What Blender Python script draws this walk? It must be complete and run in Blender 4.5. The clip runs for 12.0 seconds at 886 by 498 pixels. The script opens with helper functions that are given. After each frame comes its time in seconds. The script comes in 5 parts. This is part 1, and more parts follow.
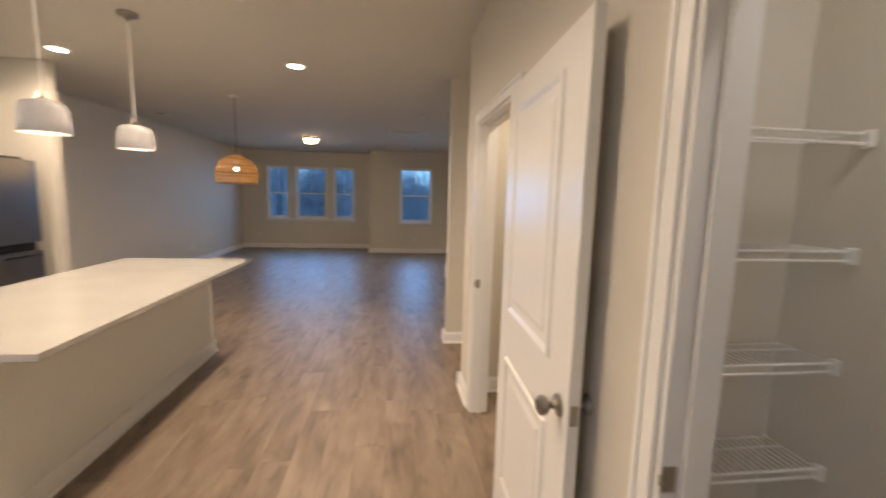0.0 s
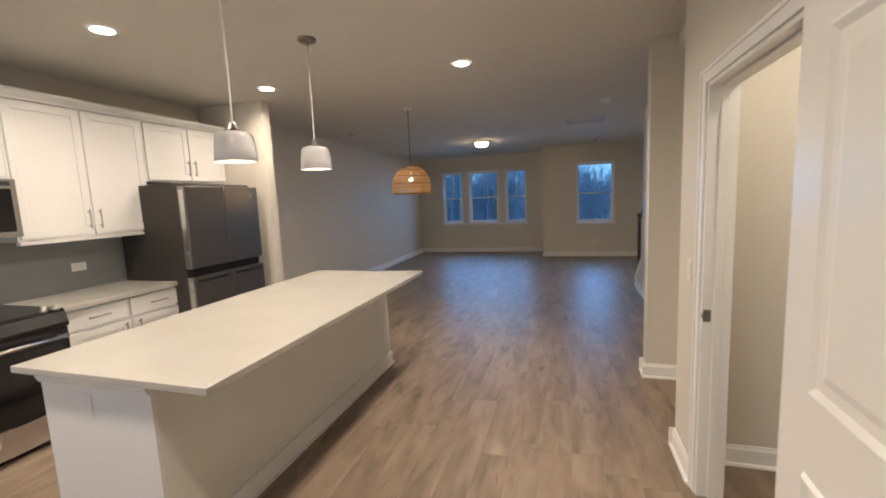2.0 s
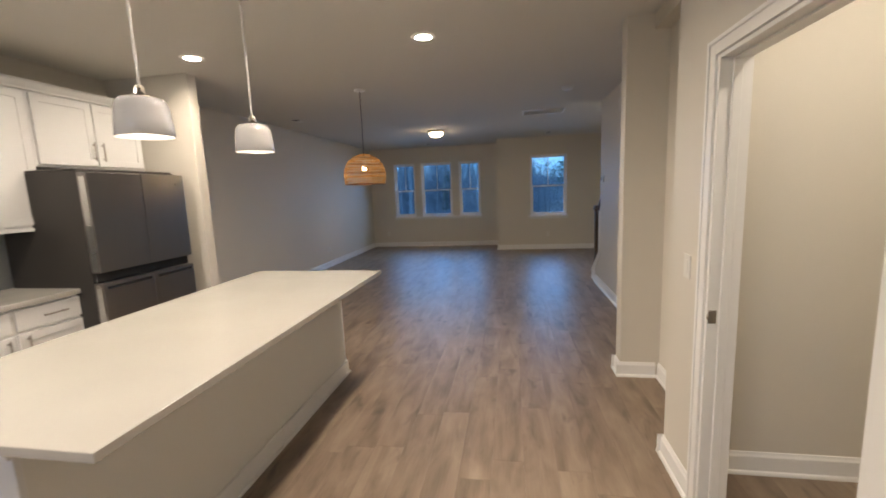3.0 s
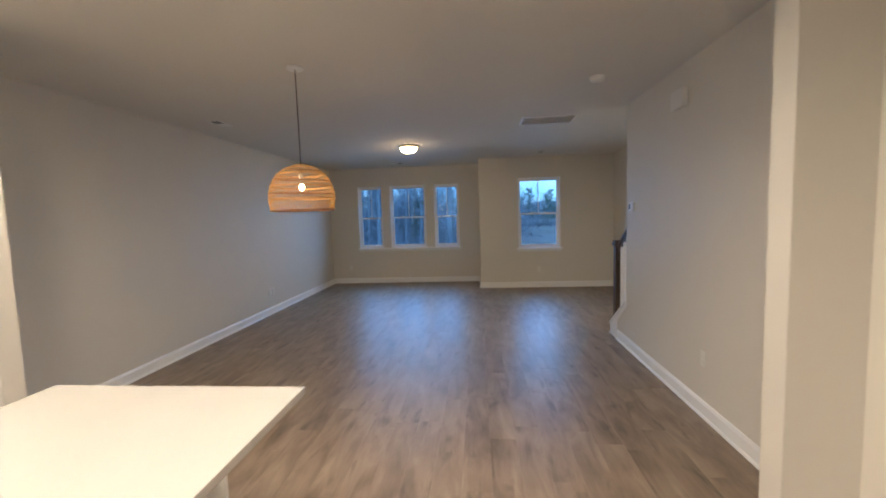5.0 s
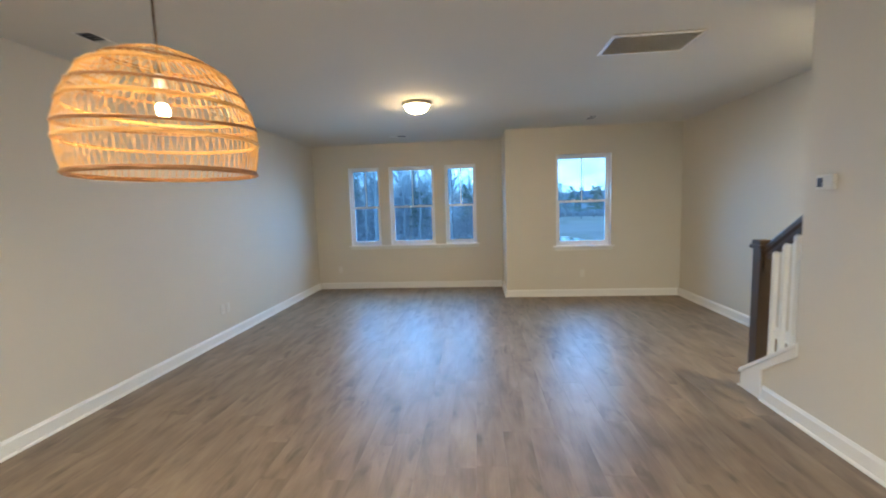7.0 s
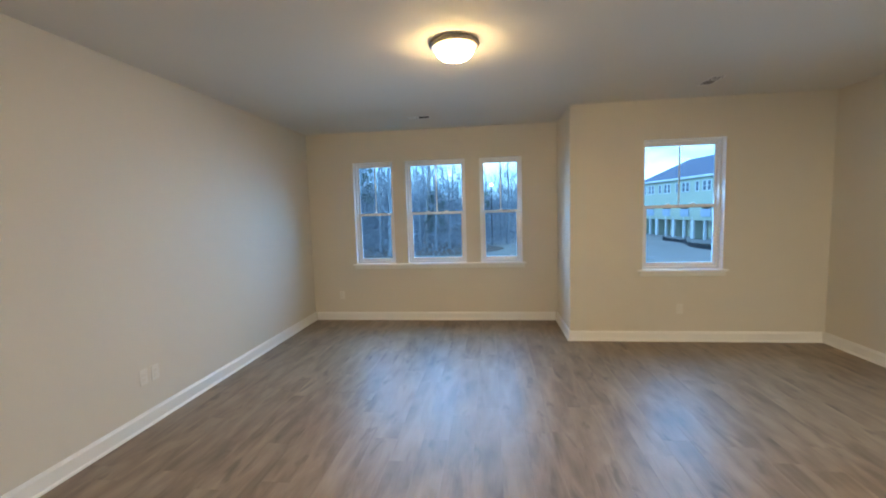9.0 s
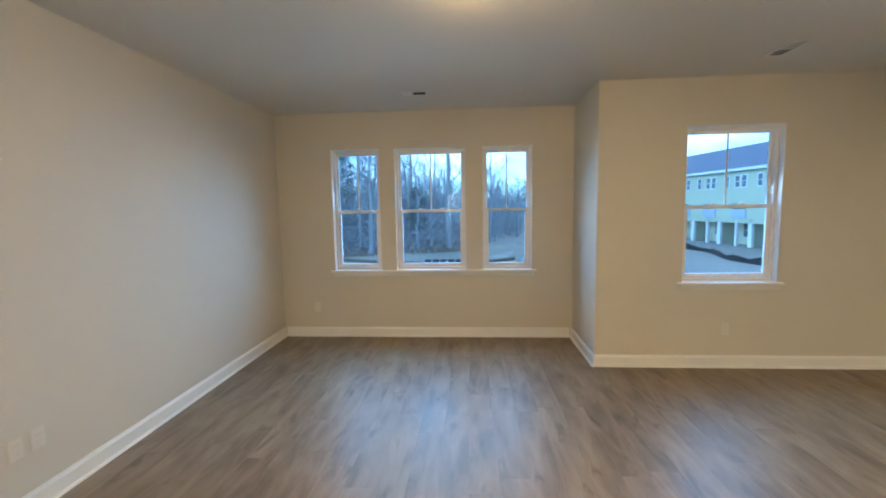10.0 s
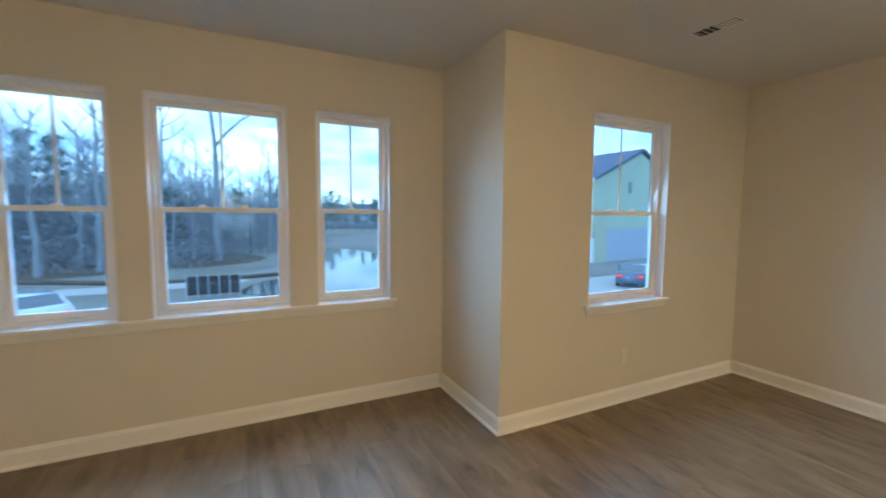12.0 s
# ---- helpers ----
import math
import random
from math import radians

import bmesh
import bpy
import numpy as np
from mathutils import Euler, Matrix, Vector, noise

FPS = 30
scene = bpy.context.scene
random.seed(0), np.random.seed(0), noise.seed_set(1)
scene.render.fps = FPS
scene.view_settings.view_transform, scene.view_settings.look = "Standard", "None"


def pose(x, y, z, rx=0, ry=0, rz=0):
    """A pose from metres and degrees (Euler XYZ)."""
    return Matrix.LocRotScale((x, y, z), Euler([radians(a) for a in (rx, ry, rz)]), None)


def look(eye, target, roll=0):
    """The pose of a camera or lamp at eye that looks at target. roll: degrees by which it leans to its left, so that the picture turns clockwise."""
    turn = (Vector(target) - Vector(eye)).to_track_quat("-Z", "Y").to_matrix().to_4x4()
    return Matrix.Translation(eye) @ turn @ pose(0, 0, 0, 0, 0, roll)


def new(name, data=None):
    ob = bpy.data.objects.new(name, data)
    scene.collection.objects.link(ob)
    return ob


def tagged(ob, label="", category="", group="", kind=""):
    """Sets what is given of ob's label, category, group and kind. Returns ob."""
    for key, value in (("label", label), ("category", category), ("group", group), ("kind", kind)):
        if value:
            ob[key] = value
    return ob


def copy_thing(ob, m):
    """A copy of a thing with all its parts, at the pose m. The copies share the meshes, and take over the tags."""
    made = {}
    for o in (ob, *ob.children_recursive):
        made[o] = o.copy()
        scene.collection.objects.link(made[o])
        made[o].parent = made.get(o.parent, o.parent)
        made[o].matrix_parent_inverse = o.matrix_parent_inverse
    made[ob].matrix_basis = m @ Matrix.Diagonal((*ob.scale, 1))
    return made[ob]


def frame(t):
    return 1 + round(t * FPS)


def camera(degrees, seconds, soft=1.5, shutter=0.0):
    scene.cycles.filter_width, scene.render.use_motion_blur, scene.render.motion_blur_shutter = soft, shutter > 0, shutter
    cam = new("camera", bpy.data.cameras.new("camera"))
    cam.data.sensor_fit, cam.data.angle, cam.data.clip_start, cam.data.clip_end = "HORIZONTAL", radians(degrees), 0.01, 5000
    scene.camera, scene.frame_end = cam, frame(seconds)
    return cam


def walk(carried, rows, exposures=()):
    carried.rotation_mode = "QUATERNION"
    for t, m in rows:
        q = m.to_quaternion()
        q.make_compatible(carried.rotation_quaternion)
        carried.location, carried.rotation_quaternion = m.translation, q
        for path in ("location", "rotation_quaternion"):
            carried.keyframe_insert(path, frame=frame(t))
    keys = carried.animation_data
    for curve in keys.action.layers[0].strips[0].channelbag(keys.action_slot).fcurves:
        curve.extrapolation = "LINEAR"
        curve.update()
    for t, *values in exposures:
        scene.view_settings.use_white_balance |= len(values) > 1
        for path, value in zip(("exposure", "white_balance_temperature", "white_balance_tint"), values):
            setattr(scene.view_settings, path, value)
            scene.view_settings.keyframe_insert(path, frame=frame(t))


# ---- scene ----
cam = camera(94.4, 12.0, soft=1.9, shutter=0.4)
PATH = [
    (0, (0.97, -0.179, 1.548), (1.219, 1.789, 1.298), 1.5),
    (0.5, (1.002, -0.023, 1.546), (0.715, 1.936, 1.264), -0.0),
    (0.8, (0.949, 0.028, 1.539), (0.508, 1.958, 1.25), -0.8),
    (1, (0.97, 0.062, 1.559), (0.494, 1.984, 1.273), -1.2),
    (1.5, (0.96, 0.211, 1.575), (0.446, 2.128, 1.333), -1.8),
    (2, (0.913, 0.365, 1.574), (0.341, 2.266, 1.331), -2.5),
    (2.5, (0.774, 0.492, 1.575), (0.266, 2.41, 1.32), -2.8),
    (3, (0.71, 0.682, 1.551), (0.379, 2.634, 1.267), -2.3),
    (3.2, (0.665, 0.778, 1.546), (0.377, 2.739, 1.276), -2.2),
    (4.8, (0.373, 2.13, 1.581), (0.172, 4.112, 1.409), -1.8),
    (5, (0.358, 2.332, 1.591), (0.18, 4.317, 1.425), -1.8),
    (5.5, (0.266, 2.84, 1.594), (0.13, 4.827, 1.402), -1.7),
    (6, (0.16, 3.351, 1.57), (0.017, 5.335, 1.363), -1.8),
    (6.5, (-0.025, 3.849, 1.536), (-0.147, 5.832, 1.31), -1.5),
    (7, (-0.106, 4.285, 1.542), (-0.273, 6.268, 1.335), -1.8),
    (7.2, (-0.134, 4.496, 1.543), (-0.313, 6.475, 1.319), -1.8),
    (8.8, (-0.504, 6.019, 1.578), (-0.726, 7.998, 1.394), -1.8),
    (9, (-0.541, 6.178, 1.584), (-0.775, 8.155, 1.399), -1.7),
    (9.5, (-0.658, 6.639, 1.59), (-0.899, 8.614, 1.39), -1.5),
    (10, (-0.832, 7.066, 1.595), (-0.969, 9.051, 1.393), -1.0),
    (10.5, (-0.987, 7.501, 1.589), (-0.95, 9.491, 1.385), -0.7),
    (11, (-1.056, 7.953, 1.564), (-0.781, 9.923, 1.359), -0.1),
    (11.5, (-1.161, 8.351, 1.564), (-0.639, 10.274, 1.389), 0.1),
    (12, (-1.201, 8.786, 1.532), (-0.325, 10.577, 1.367), 0.4),
]
EXPOSURES = [(0, 0.76, 7350, 16), (0.5, 0.64, 7000, 14), (1.5, 0.65, 6650, 11), (3, 0.65, 6550, 11), (5, 1.08, 6550, 11), (5.5, 1.34, 6550, 10), (6, 1.62, 6500, 6), (7, 1.80, 6600, 3), (9.5, 1.78, 7650, 6), (10.5, 1.78, 8100, 6), (12, 1.62, 8700, 8)]
walk(cam, [(t, look(eye, target, roll)) for t, eye, target, roll in PATH], EXPOSURES)

# ---- world, sun and exposure ----
world = bpy.data.worlds.new("dusk_sky")
scene.world = world
world.use_nodes = True
wn = world.node_tree
sky = wn.nodes.new("ShaderNodeTexSky")
sky.sky_type = "NISHITA"
sky.sun_disc = False
sky.sun_elevation = radians(18.0)
sky.sun_rotation = radians(257)
sky.air_density, sky.dust_density, sky.ozone_density = 1.0, 0.6, 3.0
cool = wn.nodes.new("ShaderNodeMix")
cool.data_type, cool.blend_type = "RGBA", "MULTIPLY"
cool.inputs[0].default_value = 1
cool.inputs[7].default_value = (0.43, 0.77, 1.26, 1)
wn.links.new(sky.outputs[0], cool.inputs[6])
# thin broken cloud
way = wn.nodes.new("ShaderNodeTexCoord")
flat = wn.nodes.new("ShaderNodeMapping")
flat.inputs["Scale"].default_value = (1.6, 1.6, 5.0)
puff = wn.nodes.new("ShaderNodeTexNoise")
puff.inputs["Scale"].default_value, puff.inputs["Detail"].default_value = 2.2, 6
cover = wn.nodes.new("ShaderNodeMapRange")
cover.inputs["From Min"].default_value, cover.inputs["From Max"].default_value = 0.36, 0.62
cover.inputs["To Max"].default_value = 0.85
veil = wn.nodes.new("ShaderNodeMix")
veil.data_type = "RGBA"
veil.inputs[7].default_value = (7.2, 7.7, 8.8, 1)
wn.links.new(way.outputs["Generated"], flat.inputs[0])
wn.links.new(flat.outputs[0], puff.inputs["Vector"])
wn.links.new(puff.outputs[0], cover.inputs[0])
wn.links.new(cover.outputs[0], veil.inputs[0])
wn.links.new(cool.outputs[2], veil.inputs[6])
wn.links.new(veil.outputs[2], wn.nodes["Background"].inputs[0])
wn.nodes["Background"].inputs[1].default_value = 0.15

sun = new("evening_sun", bpy.data.lights.new("evening_sun", "SUN"))
sun.data.energy, sun.data.angle, sun.data.color = 0.65, radians(20), (0.52, 0.76, 1.0)
sun.matrix_world = look((-92, -21, 31), (0, 0, 0))


# daylight in the window openings
for wx, wy, ww in ((-2.225, 12.19, 0.53), (-1.318, 12.19, 0.79), (-0.398, 12.19, 0.52), (1.615, 11.27, 0.81)):
    day = new("window_daylight", bpy.data.lights.new("window_daylight", "AREA"))
    day.data.shape, day.data.size, day.data.size_y = "RECTANGLE", ww, 1.38
    day.data.energy, day.data.color, day.data.spread = 10.0 * ww, (0.26, 0.55, 1.0), radians(118)
    day.matrix_world = look((wx, wy, 1.56), (wx, wy - 1, 1.14))

# fill lamp in an assumed rear opening, added to light the island end
rear_fill = new("window_daylight", bpy.data.lights.new("window_daylight", "AREA"))
rear_fill.data.shape, rear_fill.data.size, rear_fill.data.size_y = "RECTANGLE", 1.2, 1.38
rear_fill.data.energy, rear_fill.data.color, rear_fill.data.spread = 12.0, (0.92, 0.95, 1.0), radians(142)
rear_fill.matrix_world = look((-1.35, -2.17, 1.56), (-1.35, -1.17, 1.25))


# ---- materials ----
def material(name, base, rough=0.5, metal=0.0, coat=0.0):
    m = bpy.data.materials.new(name)
    m.use_nodes = True
    n = m.node_tree.nodes["Principled BSDF"]
    n.inputs["Base Color"].default_value = (*base, 1)
    n.inputs["Roughness"].default_value = rough
    n.inputs["Metallic"].default_value = metal
    n.inputs["Coat Weight"].default_value = coat
    return m


def nodes_of(m):
    return m.node_tree.nodes, m.node_tree.links, m.node_tree.nodes["Principled BSDF"]


def mottled(name, base, rough=0.5, spread=0.06, scale=1.3, grain=60.0, bump=0.05, metal=0.0, coat=0.0, dist=0.002, stretch=(1, 1, 1), rough_var=0.08):
    """Two-scale variation of tone, fine relief and uneven gloss."""
    m = material(name, base, rough, metal, coat)
    ns, ln, bsdf = nodes_of(m)
    tc = ns.new("ShaderNodeTexCoord")
    mp = ns.new("ShaderNodeMapping")
    mp.inputs["Scale"].default_value = stretch
    ln.new(tc.outputs["Object"], mp.inputs[0])
    big = ns.new("ShaderNodeTexNoise")
    big.inputs["Scale"].default_value = scale
    big.inputs["Detail"].default_value = 4
    fine = ns.new("ShaderNodeTexNoise")
    fine.inputs["Scale"].default_value = grain
    fine.inputs["Detail"].default_value = 3
    for t in (big, fine):
        ln.new(mp.outputs[0], t.inputs["Vector"])
    add = ns.new("ShaderNodeMath")
    add.operation = "MULTIPLY_ADD"
    ln.new(fine.outputs[0], add.inputs[0])
    add.inputs[1].default_value = 0.35
    ln.new(big.outputs[0], add.inputs[2])
    ramp = ns.new("ShaderNodeMapRange")
    ramp.inputs["From Min"].default_value, ramp.inputs["From Max"].default_value = 0.35, 1.0
    ramp.inputs["To Min"].default_value, ramp.inputs["To Max"].default_value = 1 - spread, 1 + spread
    ln.new(add.outputs[0], ramp.inputs[0])
    mul = ns.new("ShaderNodeMix")
    mul.data_type, mul.blend_type = "RGBA", "MULTIPLY"
    mul.inputs[0].default_value = 1
    mul.inputs[6].default_value = (*base, 1)
    ln.new(ramp.outputs[0], mul.inputs[7])
    ln.new(mul.outputs[2], bsdf.inputs["Base Color"])
    rr = ns.new("ShaderNodeMapRange")
    rr.inputs["To Min"].default_value, rr.inputs["To Max"].default_value = max(rough - rough_var, 0.02), min(rough + rough_var, 1)
    ln.new(big.outputs[0], rr.inputs[0])
    ln.new(rr.outputs[0], bsdf.inputs["Roughness"])
    if bump:
        b = ns.new("ShaderNodeBump")
        b.inputs["Strength"].default_value = bump
        b.inputs["Distance"].default_value = dist
        ln.new(fine.outputs[0], b.inputs["Height"])
        ln.new(b.outputs[0], bsdf.inputs["Normal"])
    return m


def glowing(name, colour, strength):
    m = material(name, (0.8, 0.8, 0.8), 0.4)
    b = m.node_tree.nodes["Principled BSDF"]
    b.inputs["Emission Color"].default_value = (*colour, 1)
    b.inputs["Emission Strength"].default_value = strength
    return m


# the blue tint of the pane stands in for bluish dusk light outside
def dusk_tinted_glass(name, tint=(0.58, 0.82, 1.0)):
    m = bpy.data.materials.new(name)
    m.use_nodes = True
    ns, ln = m.node_tree.nodes, m.node_tree.links
    ns.remove(ns["Principled BSDF"])
    see = ns.new("ShaderNodeBsdfTransparent")
    see.inputs[0].default_value = (*tint, 1)
    gl = ns.new("ShaderNodeBsdfGlossy")
    gl.inputs["Roughness"].default_value = 0.02
    lw = ns.new("ShaderNodeLayerWeight")
    lw.inputs[0].default_value = 0.5
    fr = ns.new("ShaderNodeMath")
    fr.operation = "POWER"
    ln.new(lw.outputs["Facing"], fr.inputs[0])
    fr.inputs[1].default_value = 5.0
    gain = ns.new("ShaderNodeMath")
    gain.operation = "MULTIPLY_ADD"
    ln.new(fr.outputs[0], gain.inputs[0])
    gain.inputs[1].default_value, gain.inputs[2].default_value = 0.9, 0.012
    mx = ns.new("ShaderNodeMixShader")
    ln.new(gain.outputs[0], mx.inputs[0])
    ln.new(see.outputs[0], mx.inputs[1])
    ln.new(gl.outputs[0], mx.inputs[2])
    ln.new(mx.outputs[0], ns["Material Output"].inputs[0])
    return m


def plank_material():
    """Grey-brown vinyl plank: tone by plank, long grain, cathedral streaks, knots."""
    m = material("oak_look_vinyl_plank", (0.3, 0.22, 0.16), 0.34)
    ns, ln, bsdf = nodes_of(m)
    tc, info, geo = ns.new("ShaderNodeTexCoord"), ns.new("ShaderNodeObjectInfo"), ns.new("ShaderNodeNewGeometry")
    rnd = ns.new("ShaderNodeMath")
    rnd.operation = "ADD"
    ln.new(info.outputs["Random"], rnd.inputs[0])
    ln.new(geo.outputs["Random Per Island"], rnd.inputs[1])
    fr = ns.new("ShaderNodeMath")
    fr.operation = "FRACT"
    ln.new(rnd.outputs[0], fr.inputs[0])
    shift = ns.new("ShaderNodeVectorMath")
    shift.operation = "MULTIPLY_ADD"
    cmb = ns.new("ShaderNodeCombineXYZ")
    for i in range(3):
        ln.new(fr.outputs[0], cmb.inputs[i])
    ln.new(cmb.outputs[0], shift.inputs[0])
    shift.inputs[1].default_value = (37.0, 91.0, 13.0)
    ln.new(tc.outputs["Object"], shift.inputs[2])

    def layer(sx, sy, scale, detail, dist=0.0):
        mp = ns.new("ShaderNodeMapping")
        mp.inputs["Scale"].default_value = (sx, sy, 1)
        ln.new(shift.outputs[0], mp.inputs[0])
        t = ns.new("ShaderNodeTexNoise")
        t.inputs["Scale"].default_value, t.inputs["Detail"].default_value = scale, detail
        t.inputs["Distortion"].default_value = dist
        ln.new(mp.outputs[0], t.inputs["Vector"])
        return t.outputs[0]

    streak = layer(5, 1.1, 1.7, 5, 0.7)
    grain = layer(55, 1.6, 3.0, 4)
    blot = layer(3.2, 1.3, 1.9, 4, 0.6)
    knot = layer(6, 2.0, 1.6, 3, 0.4)
    ramp = ns.new("ShaderNodeValToRGB")
    e = ramp.color_ramp.elements
    e[0].position, e[0].color = 0.16, (0.104, 0.070, 0.045, 1)
    e[1].position, e[1].color = 0.83, (0.325, 0.249, 0.178, 1)
    mid = ramp.color_ramp.elements.new(0.5)
    mid.color = (0.225, 0.166, 0.116, 1)
    mix = ns.new("ShaderNodeMath")
    mix.operation = "MULTIPLY_ADD"
    ln.new(grain, mix.inputs[0])
    mix.inputs[1].default_value = 0.20
    ln.new(streak, mix.inputs[2])
    mix2 = ns.new("ShaderNodeMath")
    mix2.operation = "MULTIPLY_ADD"
    ln.new(blot, mix2.inputs[0])
    mix2.inputs[1].default_value = 0.55
    ln.new(mix.outputs[0], mix2.inputs[2])
    mix3 = ns.new("ShaderNodeMath")
    mix3.operation = "MULTIPLY_ADD"
    ln.new(fr.outputs[0], mix3.inputs[0])
    mix3.inputs[1].default_value = 0.07
    ln.new(mix2.outputs[0], mix3.inputs[2])
    off = ns.new("ShaderNodeMath")
    off.operation = "SUBTRACT"
    ln.new(mix3.outputs[0], off.inputs[0])
    off.inputs[1].default_value = 0.41
    ln.new(off.outputs[0], ramp.inputs[0])
    kr = ns.new("ShaderNodeMapRange")
    kr.inputs["From Min"].default_value, kr.inputs["From Max"].default_value = 0.61, 0.74
    kr.inputs["To Min"].default_value, kr.inputs["To Max"].default_value = 1.0, 0.58
    ln.new(knot, kr.inputs[0])
    mul = ns.new("ShaderNodeMix")
    mul.data_type, mul.blend_type = "RGBA", "MULTIPLY"
    mul.inputs[0].default_value = 1
    ln.new(ramp.outputs[0], mul.inputs[6])
    ln.new(kr.outputs[0], mul.inputs[7])
    ln.new(mul.outputs[2], bsdf.inputs["Base Color"])
    rr = ns.new("ShaderNodeMapRange")
    rr.inputs["To Min"].default_value, rr.inputs["To Max"].default_value = 0.36, 0.50
    bsdf.inputs["Specular IOR Level"].default_value = 0.45
    ln.new(streak, rr.inputs[0])
    ln.new(rr.outputs[0], bsdf.inputs["Roughness"])
    b = ns.new("ShaderNodeBump")
    b.inputs["Strength"].default_value, b.inputs["Distance"].default_value = 0.12, 0.001
    ln.new(grain, b.inputs["Height"])
    ln.new(b.outputs[0], bsdf.inputs["Normal"])
    return m


WALL = mottled("greige_wall_paint", (0.64, 0.60, 0.52), 0.62, 0.025, 0.8, 220, 0.12, dist=0.0008)
KNEE = mottled("pale_greige_paint", (0.70, 0.695, 0.645), 0.55, 0.025, 0.9, 200, 0.1, dist=0.0008)
CEIL = mottled("flat_ceiling_paint", (0.65, 0.63, 0.575), 0.85, 0.025, 0.7, 160, 0.15, dist=0.001)
TRIM = mottled("white_trim_paint", (0.80, 0.79, 0.76), 0.32, 0.02, 1.5, 90, 0.04)
DOORP = mottled("white_door_paint", (0.78, 0.77, 0.73), 0.30, 0.02, 1.2, 130, 0.06, dist=0.0006)
CAB = mottled("white_cabinet_lacquer", (0.73, 0.725, 0.71), 0.34, 0.02, 1.4, 70, 0.03)
QUARTZ = mottled("cream_quartz", (0.42, 0.404, 0.37), 0.19, 0.03, 3.0, 140, 0.0)
PLANK = plank_material()
SUBFLOOR = mottled("dark_joint", (0.06, 0.045, 0.035), 0.8, 0.1)
STEEL = mottled("brushed_dark_stainless", (0.275, 0.26, 0.247), 0.29, 0.03, 2, 220, 0.02, metal=1.0, dist=0.0002, stretch=(3, 3, 0.4), rough_var=0.03)
STEEL2 = mottled("bright_stainless", (0.62, 0.61, 0.59), 0.26, 0.04, 2, 200, 0.04, metal=1.0, dist=0.0004)
FRIDGE_SIDE = mottled("charcoal_fridge_side", (0.030, 0.026, 0.022), 0.6, 0.06, 2, 240, 0.1, dist=0.0005)
BLACK = mottled("black_enamel", (0.012, 0.012, 0.013), 0.25, 0.1, 3, 100, 0.0)
BLACKGLASS = material("black_oven_glass", (0.006, 0.006, 0.007), 0.05, coat=0.5)
NICKEL = mottled("brushed_nickel", (0.58, 0.54, 0.48), 0.28, 0.04, 4, 160, 0.03, metal=1.0, dist=0.0003)
DARKNICKEL = mottled("satin_nickel_dark", (0.36, 0.33, 0.29), 0.32, 0.05, 4, 160, 0.03, metal=1.0, dist=0.0003)
SPLASH = mottled("grey_backsplash_tile", (0.27, 0.28, 0.28), 0.22, 0.03, 3, 40, 0.02)
SHADEGLASS = mottled("white_opal_shade", (0.50, 0.50, 0.505), 0.10, 0.015, 4, 30, 0.0, coat=0.4)
PLATE = mottled("almond_plate_plastic", (0.70, 0.675, 0.61), 0.45, 0.02, 6, 120, 0.02)
PLASTIC = mottled("white_plastic", (0.78, 0.77, 0.74), 0.38, 0.02, 6, 120, 0.02)
DARKPLASTIC = mottled("dark_display_plastic", (0.03, 0.03, 0.035), 0.5, 0.05, 6, 120, 0.0)
VINYL = mottled("white_window_vinyl", (0.80, 0.80, 0.80), 0.52, 0.015, 4, 90, 0.02)
WIRE = mottled("white_coated_wire", (0.82, 0.81, 0.78), 0.35, 0.02, 8, 60, 0.0)
GRILLE = mottled("white_grille_metal", (0.74, 0.73, 0.70), 0.4, 0.03, 6, 60, 0.0)
GREYBACK = mottled("grey_vent_backing", (0.20, 0.20, 0.20), 0.9, 0.1)
HOLLOW = mottled("dark_hollow_plate", (0.03, 0.03, 0.03), 0.8, 0.1)
DARKWOOD = mottled("dark_walnut_stain", (0.056, 0.031, 0.013), 0.5, 0.35, 3, 40, 0.1, stretch=(6, 6, 0.6))
GLASS = dusk_tinted_glass("window_glass")
RATTAN = mottled("honey_rattan", (0.56, 0.32, 0.11), 0.5, 0.22, 14, 120, 0.2, dist=0.001)
RATTAN_RIM = mottled("brown_rattan_binding", (0.22, 0.105, 0.038), 0.6, 0.25, 14, 120, 0.25, dist=0.001)
CANGLOW = glowing("lit_can_lens", (1.0, 0.89, 0.76), 120)
PANTRYFILL = glowing("pantry_fill_lens", (0.96, 0.97, 1.0), 84)
BULBGLOW = glowing("lit_bulb", (1.0, 0.86, 0.68), 50)
RATTANGLOW = glowing("lit_filament_bulb", (1.0, 0.70, 0.38), 140)
DOMEGLOW = glowing("lit_frosted_bowl", (1.0, 0.72, 0.40), 60)
STAIRGLOW = glowing("lit_stair_lens", (1.0, 0.86, 0.66), 360)
FIXTURE = mottled("champagne_fixture_metal", (0.50, 0.43, 0.33), 0.4, 0.04, 5, 80, 0.0)
# the frosted bowl is brightest over its lamp
dn, dl, db = nodes_of(DOMEGLOW)
dtc, dsx, dmr = dn.new("ShaderNodeTexCoord"), dn.new("ShaderNodeSeparateXYZ"), dn.new("ShaderNodeMapRange")
dl.new(dtc.outputs["Object"], dsx.inputs[0])
dl.new(dsx.outputs["Z"], dmr.inputs[0])
dmr.inputs["From Min"].default_value, dmr.inputs["From Max"].default_value = -0.12, -0.03
dmr.inputs["To Min"].default_value, dmr.inputs["To Max"].default_value = 60.0, 6.0
dl.new(dmr.outputs[0], db.inputs["Emission Strength"])

